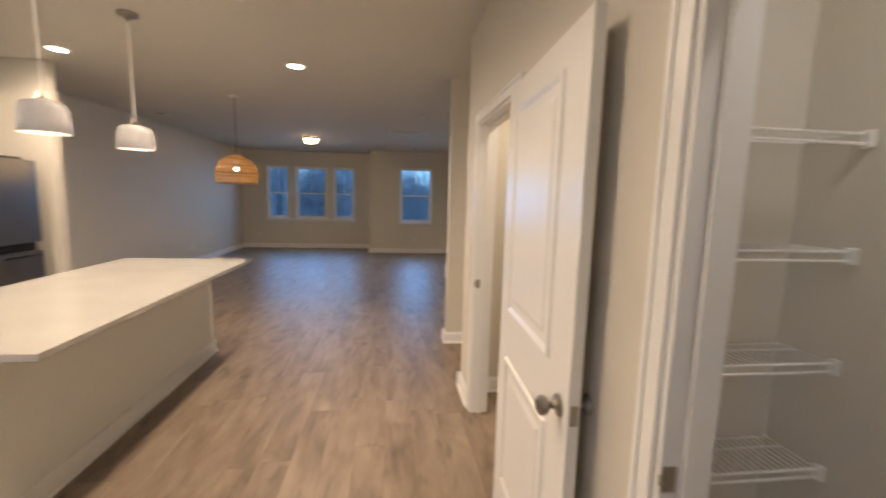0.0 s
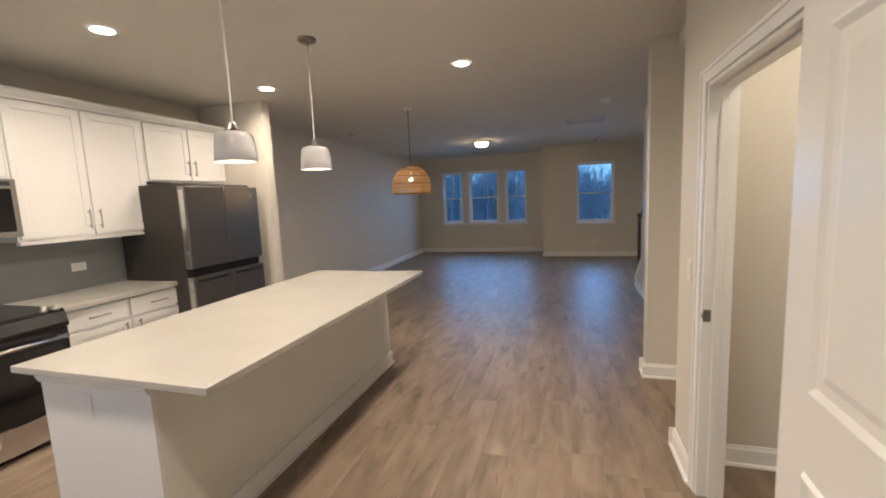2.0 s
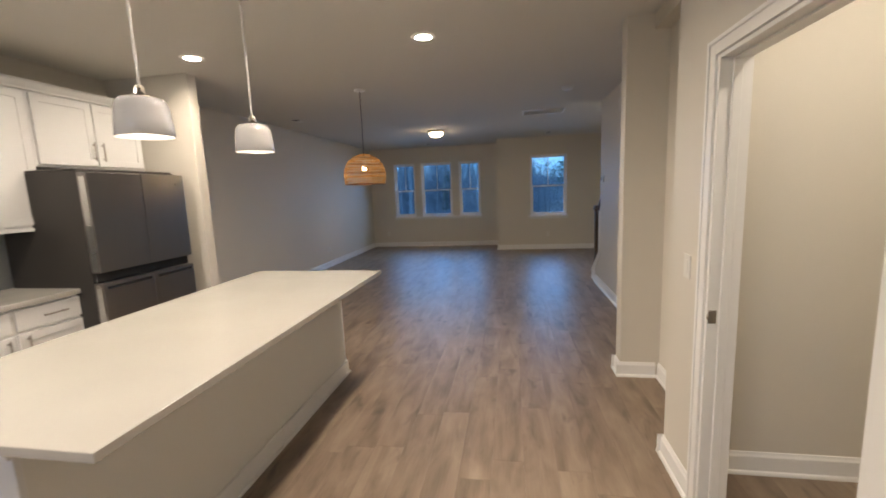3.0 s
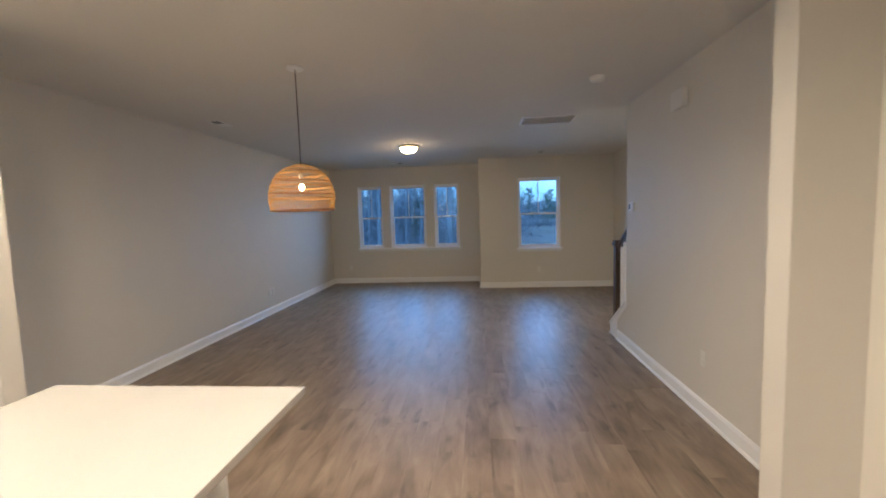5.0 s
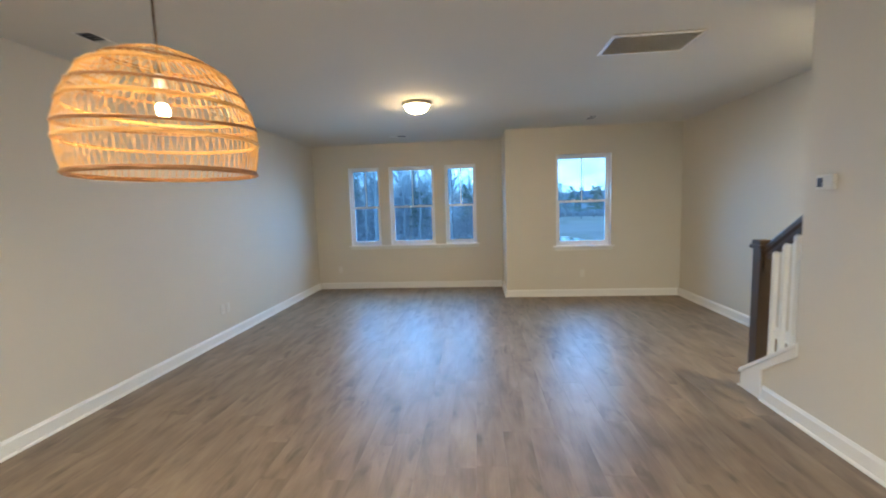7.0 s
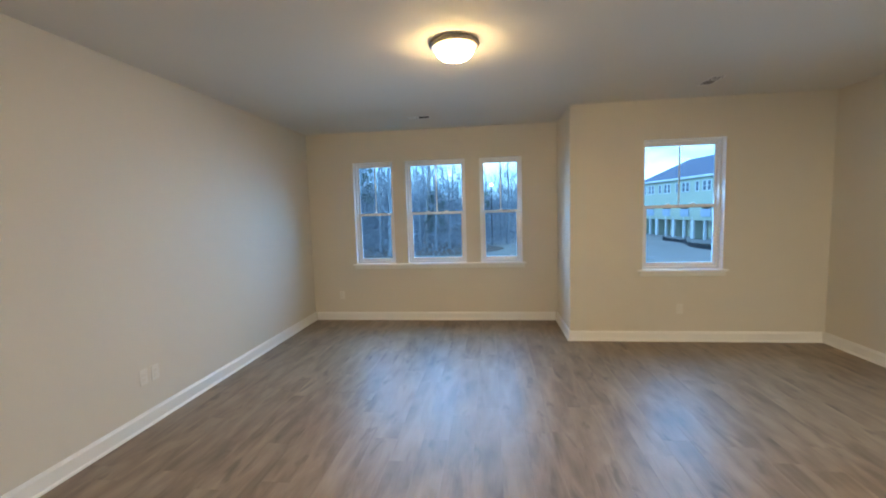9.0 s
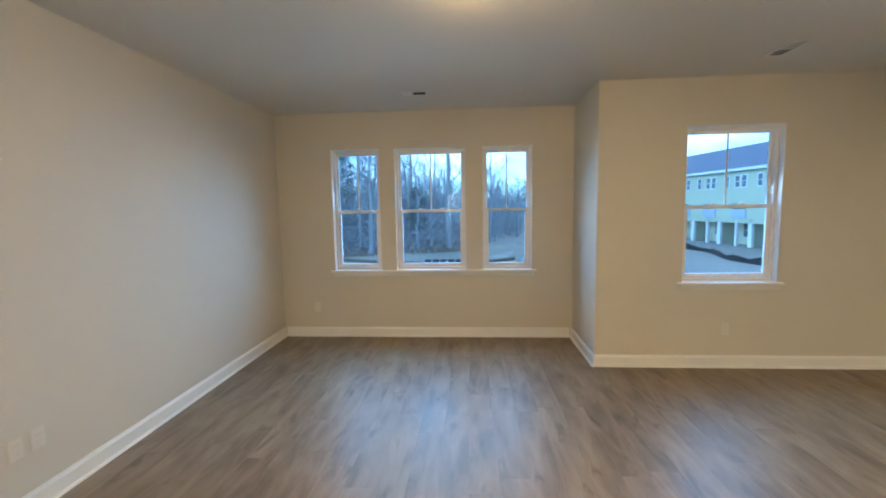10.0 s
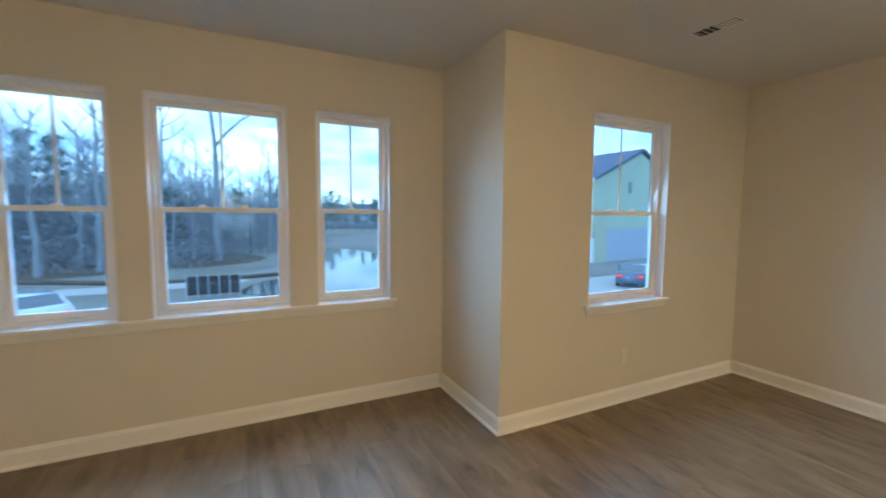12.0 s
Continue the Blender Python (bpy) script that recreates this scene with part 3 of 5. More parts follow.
# ---- lamps ----
def can_light(lens=CANGLOW):
    c = thing("recessed_light", "round lit recessed can light in the ceiling", "ceiling light", group="recessed ceiling lights")
    b = lathe(bmesh.new(), [(0.060, -0.004), (0.064, -0.009), (0.084, -0.007), (0.092, -0.002), (0.092, -0.0005)], 32)
    part("trim_ring", b, PLASTIC, c, "white trim ring", True)
    part("lens", lathe(bmesh.new(), [(0.0, -0.005), (0.04, -0.005), (0.0605, -0.0045)], 32), lens, c, "glowing lens")
    return c


can = can_light()
can.matrix_world = at(-1.91, 2.42, H)
# the can at (-1.91, 0.9) is unseen, added to continue the left row
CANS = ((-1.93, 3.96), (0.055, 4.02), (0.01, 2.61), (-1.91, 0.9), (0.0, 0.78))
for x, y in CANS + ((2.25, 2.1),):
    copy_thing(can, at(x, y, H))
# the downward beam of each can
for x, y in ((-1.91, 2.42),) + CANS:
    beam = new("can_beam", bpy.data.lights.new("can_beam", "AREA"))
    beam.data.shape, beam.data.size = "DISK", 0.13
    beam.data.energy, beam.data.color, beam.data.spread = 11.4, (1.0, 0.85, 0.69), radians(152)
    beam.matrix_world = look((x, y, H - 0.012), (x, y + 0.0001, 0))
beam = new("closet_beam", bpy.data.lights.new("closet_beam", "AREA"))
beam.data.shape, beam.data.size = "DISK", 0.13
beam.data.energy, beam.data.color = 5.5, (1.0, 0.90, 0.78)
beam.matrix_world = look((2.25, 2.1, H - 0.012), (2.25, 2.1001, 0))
can_light(STAIRGLOW).matrix_world = at(2.64, 7.25, H)


# unseen lamp, added to brighten the pantry interior
puck = thing("closet_light", "small dim round fill light added in the pantry", "ceiling light", at(2.05, 0.15, H))
part("ring", lathe(bmesh.new(), [(0.075, -0.004), (0.08, -0.016), (0.095, -0.012), (0.098, -0.0005)], 28), PLASTIC, puck, "", True)
part("lens", lathe(bmesh.new(), [(0.0, -0.013), (0.05, -0.012), (0.076, -0.006)], 28), PANTRYFILL, puck, "dim glowing lens")


def pendant():
    p = thing("pendant_lamp", "white opal glass pendant on a thin rod, lit", "pendant lamp", group="pendants over the island")
    part("canopy", lathe(bmesh.new(), [(0.0, -0.024), (0.052, -0.024), (0.062, -0.018), (0.064, -0.0005), (0.0, -0.0005)], 28), DARKNICKEL, p, "brushed nickel canopy", True)
    b = tube(bmesh.new(), [(0, 0, -0.024), (0, 0, -0.05)], 0.009, 10)
    tube(b, [(0.0, 0, -0.05), (0.006, 0, -0.062), (0.0, 0, -0.075)], 0.004, 8)
    part("swivel", b, NICKEL, p)
    b = tube(bmesh.new(), [(0, 0, -0.07), (0, 0, -0.40)], 0.0052, 10)
    tube(b, [(0, 0, -0.40), (0, 0, -0.70)], 0.0048, 10)
    tube(b, [(0, 0, -0.385), (0, 0, -0.415)], 0.0075, 10)
    part("rod", b, PLASTIC, p, "thin pale rod with a joint")
    part("socket_cap", lathe(bmesh.new(), [(0.0, -0.698), (0.012, -0.698), (0.018, -0.706), (0.020, -0.735), (0.034, -0.738), (0.034, -0.752), (0.0, -0.752)], 24), NICKEL, p, "nickel socket cap", True)
    prof = [(0.034, -0.748), (0.064, -0.750), (0.085, -0.757), (0.096, -0.772), (0.102, -0.795), (0.107, -0.850), (0.111, -0.912)]
    lip = prof[-1]
    part("shade", lathe(bmesh.new(), prof + [(lip[0] - 0.002, lip[1] - 0.001)], 40), SHADEGLASS, p, "white opal glass shade", True)
    # inner face gets a whiter material than the shade, so it looks lit
    inner = [(r - 0.004, z - 0.003 if i < 4 else z) for i, (r, z) in enumerate(prof)]
    part("shade_lit_face", lathe(bmesh.new(), inner + [(lip[0] - 0.002, lip[1] - 0.0008)], 40), PLASTIC, p, "inner face whitened to look lit", True)
    part("bulb", lathe(bmesh.new(), [(0.0, -0.862), (0.018, -0.858), (0.029, -0.838), (0.027, -0.815), (0.014, -0.79), (0.013, -0.755)], 14), BULBGLOW, p, "lit bulb", True)
    return p


pend = pendant()
pend.matrix_world = at(-0.84, 2.275, H)
copy_thing(pend, at(-0.835, 3.045, H))


def rattan_lamp():
    p = thing("rattan_pendant", "large open-weave honey rattan dome pendant, lit", "pendant lamp", at(-1.005, 5.44, H))
    part("canopy", lathe(bmesh.new(), [(0.0, -0.02), (0.056, -0.02), (0.062, -0.014), (0.062, -0.0005), (0.0, -0.0005)], 28), PLASTIC, p, "pale canopy", True)
    part("cord", tube(bmesh.new(), [(0, 0, -0.02), (0.001, 0, -0.35), (0, 0, -0.80)], 0.004, 8), DARKWOOD, p, "dark cord")
    part("socket", lathe(bmesh.new(), [(0.0, -0.797), (0.013, -0.797), (0.016, -0.805), (0.016, -0.837), (0.0, -0.837)], 16), PLASTIC, p, "white lamp holder", True)
    part("bulb", lathe(bmesh.new(), [(0.0, -0.923), (0.009, -0.920), (0.016, -0.911), (0.018, -0.901), (0.015, -0.889), (0.0105, -0.880)], 14), RATTANGLOW, p, "lit filament bulb", True)
    part("bulb_neck", lathe(bmesh.new(), [(0.011, -0.879), (0.0115, -0.837)], 14), NICKEL, p, "", True)
    levels = [(0.04, -0.732), (0.118, -0.757), (0.180, -0.804), (0.221, -0.869), (0.243, -0.946), (0.245, -1.012), (0.232, -1.084)]

    def r_at(z):
        for (r0, z0), (r1, z1) in zip(levels, levels[1:]):
            if z1 <= z <= z0:
                return r0 + (r1 - r0) * (z0 - z) / (z0 - z1)
        return levels[-1][0]

    rng = random.Random(5)
    # level honey hoops between tilted brown ones
    cuts = [-0.736, -0.769, -0.804, -0.848, -0.898, -0.945, -0.990, -1.080]
    b = bmesh.new()
    for k, (za, zb) in enumerate(zip(cuts, cuts[1:])):
        n = (32, 50, 62, 72, 76, 78, 78)[k]
        lean = 0.16 * (za - zb)
        for i in range(n):
            a0 = 2 * math.pi * (i + rng.uniform(-0.05, 0.05)) / n
            a1 = a0 + lean * rng.uniform(0.95, 1.05) / max(r_at(zb), 0.1)
            pts = []
            for s in (0, 0.5, 1):
                z, a = za + (zb - za) * s, a0 + (a1 - a0) * s
                r = r_at(z) + rng.uniform(-0.0012, 0.0012)
                pts.append((r * math.cos(a), r * math.sin(a), z))
            tube(b, pts, rng.uniform(0.0019, 0.0024), 4, False)
    tagged(part("woven_slats", b, RATTAN, p), kind="stuff")
    for j, z in enumerate(cuts):
        b = bmesh.new()
        brown = j in (1, 3, 5)
        for off in ((-0.002, 0.002), (0.002, -0.002)):
            ring = []
            for i in range(49):
                a = 2 * math.pi * i / 48
                zz = z - 0.017 * math.cos(a + 0.25 * j) * brown + 0.004 * math.sin(a + j) * (0 < j < 7) + off[1]
                r = r_at(zz) + off[0] * math.cos(12 * a) + 0.002
                ring.append((r * math.cos(a), r * math.sin(a), zz))
            tube(b, ring, 0.0026 if brown else (0.0052 if j == 7 else 0.0040), 5, False)
        part("hoop", b, RATTAN_RIM if brown or j == 7 else RATTAN, p)
    return p


rattan_lamp()

dome = thing("flush_ceiling_light", "lit frosted glass bowl light with a metal ring", "ceiling light", at(-0.77, 9.14, H))
part("ring", lathe(bmesh.new(), [(0.0, -0.0005), (0.168, -0.0005), (0.173, -0.010), (0.168, -0.026), (0.158, -0.033), (0.140, -0.033), (0.140, -0.012), (0.0, -0.012)], 48), FIXTURE, dome, "champagne metal ring", True)
part("glass_bowl", lathe(bmesh.new(), [(0.139, -0.030), (0.136, -0.050), (0.121, -0.078), (0.098, -0.097), (0.066, -0.109), (0.034, -0.114), (0.010, -0.115)], 48), DOMEGLOW, dome, "glowing frosted glass bowl", True)
part("finial", lathe(bmesh.new(), [(0.010, -0.112), (0.012, -0.118), (0.007, -0.126), (0.0, -0.129)], 16), FIXTURE, dome, "", True)

# ---- ceiling fittings ----
vent = thing("return_air_grille", "wide white slatted return grille in the ceiling", "vent", at(1.24, 7.70, H))
b = bmesh.new()
for x0, x1, y0, y1 in ((-0.33, 0.33, -0.20, -0.175), (-0.33, 0.33, 0.175, 0.20), (-0.33, -0.305, -0.175, 0.175), (0.305, 0.33, -0.175, 0.175)):
    box(b, x0, x1, y0, y1, -0.012, -0.0005, 0.003)
part("frame", b, GRILLE, vent)
# flat plate in place of the hollow, lightened to grey
part("duct", boxed(-0.305, 0.305, -0.175, 0.175, -0.003, -0.001), GREYBACK, vent, "grey plate behind the slats")
for i in range(22):
    y = -0.165 + 0.0157 * i
    part("slat", prism(bmesh.new(), [(y, -0.011), (y + 0.0012, -0.012), (y + 0.0152, -0.0045), (y + 0.0140, -0.0035)], "x", -0.305, 0.305), GRILLE, vent)


def register(m, turn):
    r = thing("supply_register", "small white ceiling register with a dark plate as its opening", "vent", m @ pose(0, 0, 0, 0, 0, turn), "ceiling registers")
    b = bmesh.new()
    for x0, x1, y0, y1 in ((-0.143, 0.143, -0.066, -0.052), (-0.143, 0.143, 0.052, 0.066), (-0.143, -0.13, -0.052, 0.052), (0.13, 0.143, -0.052, 0.052), (-0.004, 0.004, -0.052, 0.052)):
        box(b, x0, x1, y0, y1, -0.004, -0.0005, 0.001)
    part("frame", b, GRILLE, r)
    # flat dark plate painted as the shade inside the opening
    part("duct", boxed(-0.13, 0.13, -0.052, 0.052, -0.002, -0.001), HOLLOW, r)
    for i in range(6):
        for sx, lean in ((-1, 0.0165), (1, -0.002)):
            if sx > 0 and i % 2:
                continue
            x = 0.036 + 0.0195 * i if sx > 0 else -0.124 + 0.0195 * i
            part("slat", prism(bmesh.new(), [(x, -0.0042), (x + 0.0010, -0.0045), (x + 0.0010 + lean, -0.0026), (x + lean, -0.0023)], "y", -0.052, 0.052), GRILLE, r)
    return r


register(at(-1.40, 11.30, H), 0)
register(at(1.56, 10.47, H), 90)
register(at(-2.64, 7.02, H), -90)

smoke = thing("smoke_detector", "round white smoke detector on the ceiling", "smoke detector", at(1.41, 6.10, H))
part("base", lathe(bmesh.new(), [(0.0, -0.008), (0.068, -0.008), (0.07, -0.0005), (0.0, -0.0005)], 28), PLASTIC, smoke, "", True)
part("cover", lathe(bmesh.new(), [(0.064, -0.0085), (0.062, -0.028), (0.052, -0.037), (0.02, -0.041), (0.0, -0.041)], 28), PLASTIC, smoke, "", True)

chime = thing("door_chime", "white rectangular door chime box on the wall", "door chime", at(STAIR, 5.93, 2.47))
part("cover", boxed(-0.045, -0.006, -0.10, 0.10, -0.075, 0.075, 0.006, 2), PLATE, chime)
part("back_plate", boxed(-0.0055, -0.0005, -0.095, 0.095, -0.07, 0.07), PLASTIC, chime)

thermo = thing("thermostat", "white square thermostat with a dark display", "thermostat", at(STAIR, 6.99, 1.615))
part("housing", boxed(-0.022, -0.0005, -0.062, 0.062, -0.045, 0.045, 0.005, 2), PLATE, thermo)
part("display", boxed(-0.0235, -0.0222, 0.012, 0.054, -0.028, 0.028, 0.0005), DARKPLASTIC, thermo, "dark square display")


def wall_plate(m, sockets=True, label="pale duplex outlet plate on the wall", kind="outlet", mat=PLATE):
    """Plate in the x-z plane facing -y."""
    t = thing("wall_outlet" if sockets else "light_switch", label, kind, m)
    part("plate", boxed(-0.036, 0.036, -0.006, -0.0005, -0.058, 0.058, 0.002), mat, t)
    for z in ((-0.02, 0.02) if sockets else (0.0,)):
        b = boxed(-0.016, 0.016, -0.0085, -0.0062, z - (0.014 if sockets else 0.032), z + (0.014 if sockets else 0.032), 0.0015)
        part("socket" if sockets else "rocker", b, mat, t)
        if sockets:
            sb = boxed(-0.008, -0.0055, -0.0092, -0.0087, z - 0.005, z + 0.006)
            box(sb, 0.0055, 0.008, -0.0092, -0.0087, z - 0.005, z + 0.006)
            part("slots", sb, FIXTURE if mat is not CAB else CAB, t)
    return t


wall_plate(at(WEST, 8.92, 0.385, 90))
wall_plate(at(WEST, 9.03, 0.385, 90), label="pale cable outlet plate on the wall")
wall_plate(pose(WEST + 0.008, 2.87, 1.12, 0, 90, 90), label="white outlet plate on the grey backsplash", mat=PLASTIC)
wall_plate(at(-2.77, NORTH, 0.37), label="pale outlet plate under the windows")
wall_plate(at(1.60, JOG_Y, 0.38), label="pale outlet plate under the window")
wall_plate(at(STAIR, 5.52, 0.44, -90), label="pale outlet plate near the baseboard")
wall_plate(at(HALL, 2.80, 1.14, -90), False, "white rocker light switch beside the door casing", "light switch")

# ---- stairs ----
stairs = tagged(new("stairs"), "white stairs with dark treads rising behind the wall", "stairs", kind="structure")
for i in range(12):
    y1, z = 7.60 - 0.255 * i, 0.185 * (i + 1)
    part("riser", boxed(2.151, EAST - 0.001, y1 - 0.27, y1, z - 0.185, z - 0.026), TRIM, stairs)
    part("tread", boxed(2.151, EAST - 0.001, y1 - 0.27, y1 + 0.025, z - 0.0255, z, 0.006, 2), DARKWOOD, stairs, "dark stained tread")

string = tagged(new("stair_stringer"), "white stair stringer trim with sloped cap", "trim", kind="structure")
sl = (0.575 - 0.16) / (7.11 - 7.70)


def slope(y):
    return 0.16 + sl * (y - 7.70)


part("cap", prism(bmesh.new(), [(7.715, slope(7.715) - 0.03), (7.715, slope(7.715)), (7.14, slope(7.14)), (7.14, slope(7.14) - 0.03)], "x", STAIR - 0.022, STAIR + 0.142), TRIM, string)
part("skirt", prism(bmesh.new(), [(7.69, slope(7.69) - 0.031), (7.14, slope(7.14) - 0.031), (7.14, slope(7.14) - 0.095), (7.47, slope(7.47) - 0.095), (7.47, 0.0), (7.69, 0.0)], "x", STAIR - 0.014, STAIR - 0.0005), TRIM, string)
part("end_board", boxed(STAIR - 0.014, STAIR + 0.134, 7.6905, 7.704, 0, slope(7.70) - 0.035), TRIM, string)
part("shoe", boxed(STAIR - 0.026, STAIR + 0.13, 7.7045, 7.718, 0, 0.018, 0.003), TRIM, string)

newel = thing("newel_post", "dark stained square newel post with a flat cap", "newel post", at(2.085, 7.615, slope(7.66)))
part("post", boxed(-0.045, 0.045, -0.045, 0.045, -0.03, 1.0, 0.004), DARKWOOD, newel)
part("collar", boxed(-0.062, 0.062, -0.062, 0.062, 0.955, 0.985, 0.006, 2), DARKWOOD, newel)
part("cap", boxed(-0.052, 0.052, -0.052, 0.052, 0.986, 1.022, 0.01, 2), DARKWOOD, newel)

rail = thing("handrail", "dark stained sloping stair handrail", "handrail", at(2.085, 7.57, 0))
rl = 0.70
prof = [(-0.030, 0.0), (-0.030, 0.02), (-0.02, 0.034), (0.02, 0.034), (0.030, 0.02), (0.030, 0.0), (0.018, -0.012), (0.018, -0.034), (-0.018, -0.034), (-0.018, -0.012)]
b = bmesh.new()
rows = []
for y in (0.0, -0.06, -0.42):
    z = 1.115 - rl * y
    rows.append([b.verts.new((u, y, z + v * 1.55)) for u, v in prof])
for p, q in zip(rows, rows[1:]):
    for i in range(len(prof)):
        b.faces.new((p[i], p[(i + 1) % len(prof)], q[(i + 1) % len(prof)], q[i]))
b.faces.new(rows[0][::-1])
b.faces.new(rows[-1])
part("rail", b, DARKWOOD, rail)
for i in range(4):
    y = -0.05 - 0.098 * i
    z = 1.115 - rl * y - 0.052
    part("fillet", prism(bmesh.new(), [(y + 0.022, z - rl * 0.022), (y - 0.022, z + rl * 0.022), (y - 0.022, z - 0.012), (y - 0.010, z - 0.026), (y + 0.022, z - 0.032)], "x", -0.014, 0.014), DARKWOOD, rail)
part("bracket_block", boxed(-0.02, 0.02, -0.028, -0.0005, 0.975, 1.09, 0.006, 2), DARKWOOD, rail)
for i in range(4):
    y = 7.475 - 0.098 * i
    bal = thing("baluster", "square white stair baluster", "baluster", at(2.085, y, slope(y)), "stair balusters")
    part("shaft", boxed(-0.016, 0.016, -0.016, 0.016, -0.02, 0.90, 0.002), TRIM, bal)

# ---- kitchen ----
DEEP = WEST + 0.61


def bar_pull(parent, p, length, upright):
    b = bmesh.new()
    d = Vector((0, 0, 1)) if upright else Vector((0, 1, 0))
    p = Vector(p)
    tube(b, [p - d * length / 2 + Vector((0.03, 0, 0)), p + d * length / 2 + Vector((0.03, 0, 0))], 0.006, 10)
    for s in (-0.36, 0.36):
        tube(b, [p + d * length * s + Vector((0.0005, 0, 0)), p + d * length * s + Vector((0.03, 0, 0))], 0.0048, 8)
    part("handle", b, DARKNICKEL, parent, "brushed nickel bar handle")


def shaker(parent, name, y0, y1, z0, z1, x, pull=None):
    """A front facing +x with a recessed middle."""
    r = 0.058 if z1 - z0 > 0.22 else 0.0
    if r:
        b = bmesh.new()
        rings = []
        for inset, dx in ((0, 0.0), (0, 0.0175), (0.0025, 0.020), (r - 0.0025, 0.020), (r, 0.0175), (r, 0.0)):
            rings.append([b.verts.new((x + dx, yy, zz)) for yy, zz in ((y0 + inset, z0 + inset), (y1 - inset, z0 + inset), (y1 - inset, z1 - inset), (y0 + inset, z1 - inset))])
        for p, q in zip(rings, rings[1:] + rings[:1]):
            for i in range(4):
                b.faces.new((p[i], p[(i + 1) % 4], q[(i + 1) % 4], q[i]))
        d = part(name, b, CAB, parent)
        part("panel", boxed(x, x + 0.013, y0 + r + 0.0005, y1 - r - 0.0005, z0 + r + 0.0005, z1 - r - 0.0005), CAB, d)
    else:
        d = part(name, boxed(x, x + 0.020, y0, y1, z0, z1, 0.003), CAB, parent)
    if pull:
        py, pz, ln_, up = pull
        bar_pull(d, (x + 0.020, py, pz), ln_, up)
    return d


def base_unit(y0, y1, hinge):
    c = thing("base_cabinet", "white shaker base cabinet with one drawer and door", "cabinet", at(0, 0, 0), "base cabinets beside the range")
    part("body", boxed(WEST + 0.002, DEEP, y0, y1, 0.10, 0.879), CAB, c)
    part("toe_kick", boxed(WEST + 0.002, DEEP - 0.07, y0, y1, 0, 0.0995), CAB, c)
    shaker(c, "drawer_front", y0 + 0.012, y1 - 0.012, 0.715, 0.862, DEEP, ((y0 + y1) / 2, 0.79, 0.16, False))
    shaker(c, "door", y0 + 0.012, y1 - 0.012, 0.125, 0.695, DEEP, (y1 - 0.055 if hinge else y0 + 0.055, 0.60, 0.16, True))
    return c


base_unit(2.325, 2.815, True)
base_unit(2.817, 3.305, False)
ct = thing("worktop", "pale quartz worktop along the kitchen wall", "worktop")
part("slab", boxed(WEST + 0.002, DEEP + 0.045, 2.322, 3.33, 0.8805, 0.92, 0.004, 2), QUARTZ, ct)
sp = setting("backsplash", boxed(WEST + 0.0005, WEST + 0.008, 0.6, 3.30, 0.921, 1.42), SPLASH, "plain grey backsplash over the worktop", "backsplash")
part("edge_trim", boxed(WEST + 0.0005, WEST + 0.010, 3.3005, 3.335, 0.921, 1.42, 0.001), TRIM, sp, "white edge strip")


def wall_unit(y0, y1, z0, z1, doors, low_pull, label):
    c = thing("wall_cabinet", label, "cabinet", at(0, 0, 0), "wall cabinets")
    x = WEST + 0.315
    part("body", boxed(WEST + 0.002, x, y0, y1, z0, z1), CAB, c)
    n = len(doors) - 1
    for i in range(n):
        a, b = doors[i] + 0.006, doors[i + 1] - 0.006
        py = b - 0.035 if (i == 0 and n > 1) else a + 0.035
        shaker(c, "door", a, b, z0 + 0.02, z1 - 0.012, x, (py, z0 + 0.06 + low_pull, 0.16, True))
    return c


UX = WEST + 0.315
wall_unit(2.325, 3.345, 1.39, 2.42, [2.335, 2.835, 3.338], 0.085, "tall white shaker wall cabinet with two doors")
wall_unit(3.347, 4.309, 1.855, 2.42, [3.36, 3.835, 4.295], 0.085, "white shaker cabinet over the refrigerator")
wall_unit(1.56, 2.323, 1.845, 2.42, [1.57, 1.94, 2.315], 0.06, "white shaker cabinet over the microwave")
part("light_rail", boxed(UX - 0.03, UX + 0.018, 2.327, 3.343, 1.365, 1.3895, 0.002), CAB, bpy.data.objects["wall_cabinet"])
crown = setting("crown_moulding", prism(bmesh.new(), [(UX - 0.02, 2.4205), (UX + 0.022, 2.4205), (UX + 0.026, 2.434), (UX + 0.040, 2.450), (UX + 0.056, 2.470), (UX + 0.060, 2.490), (UX - 0.02, 2.490)], "y", 1.56, 4.309), CAB, "white crown moulding on the wall cabinets", "trim")


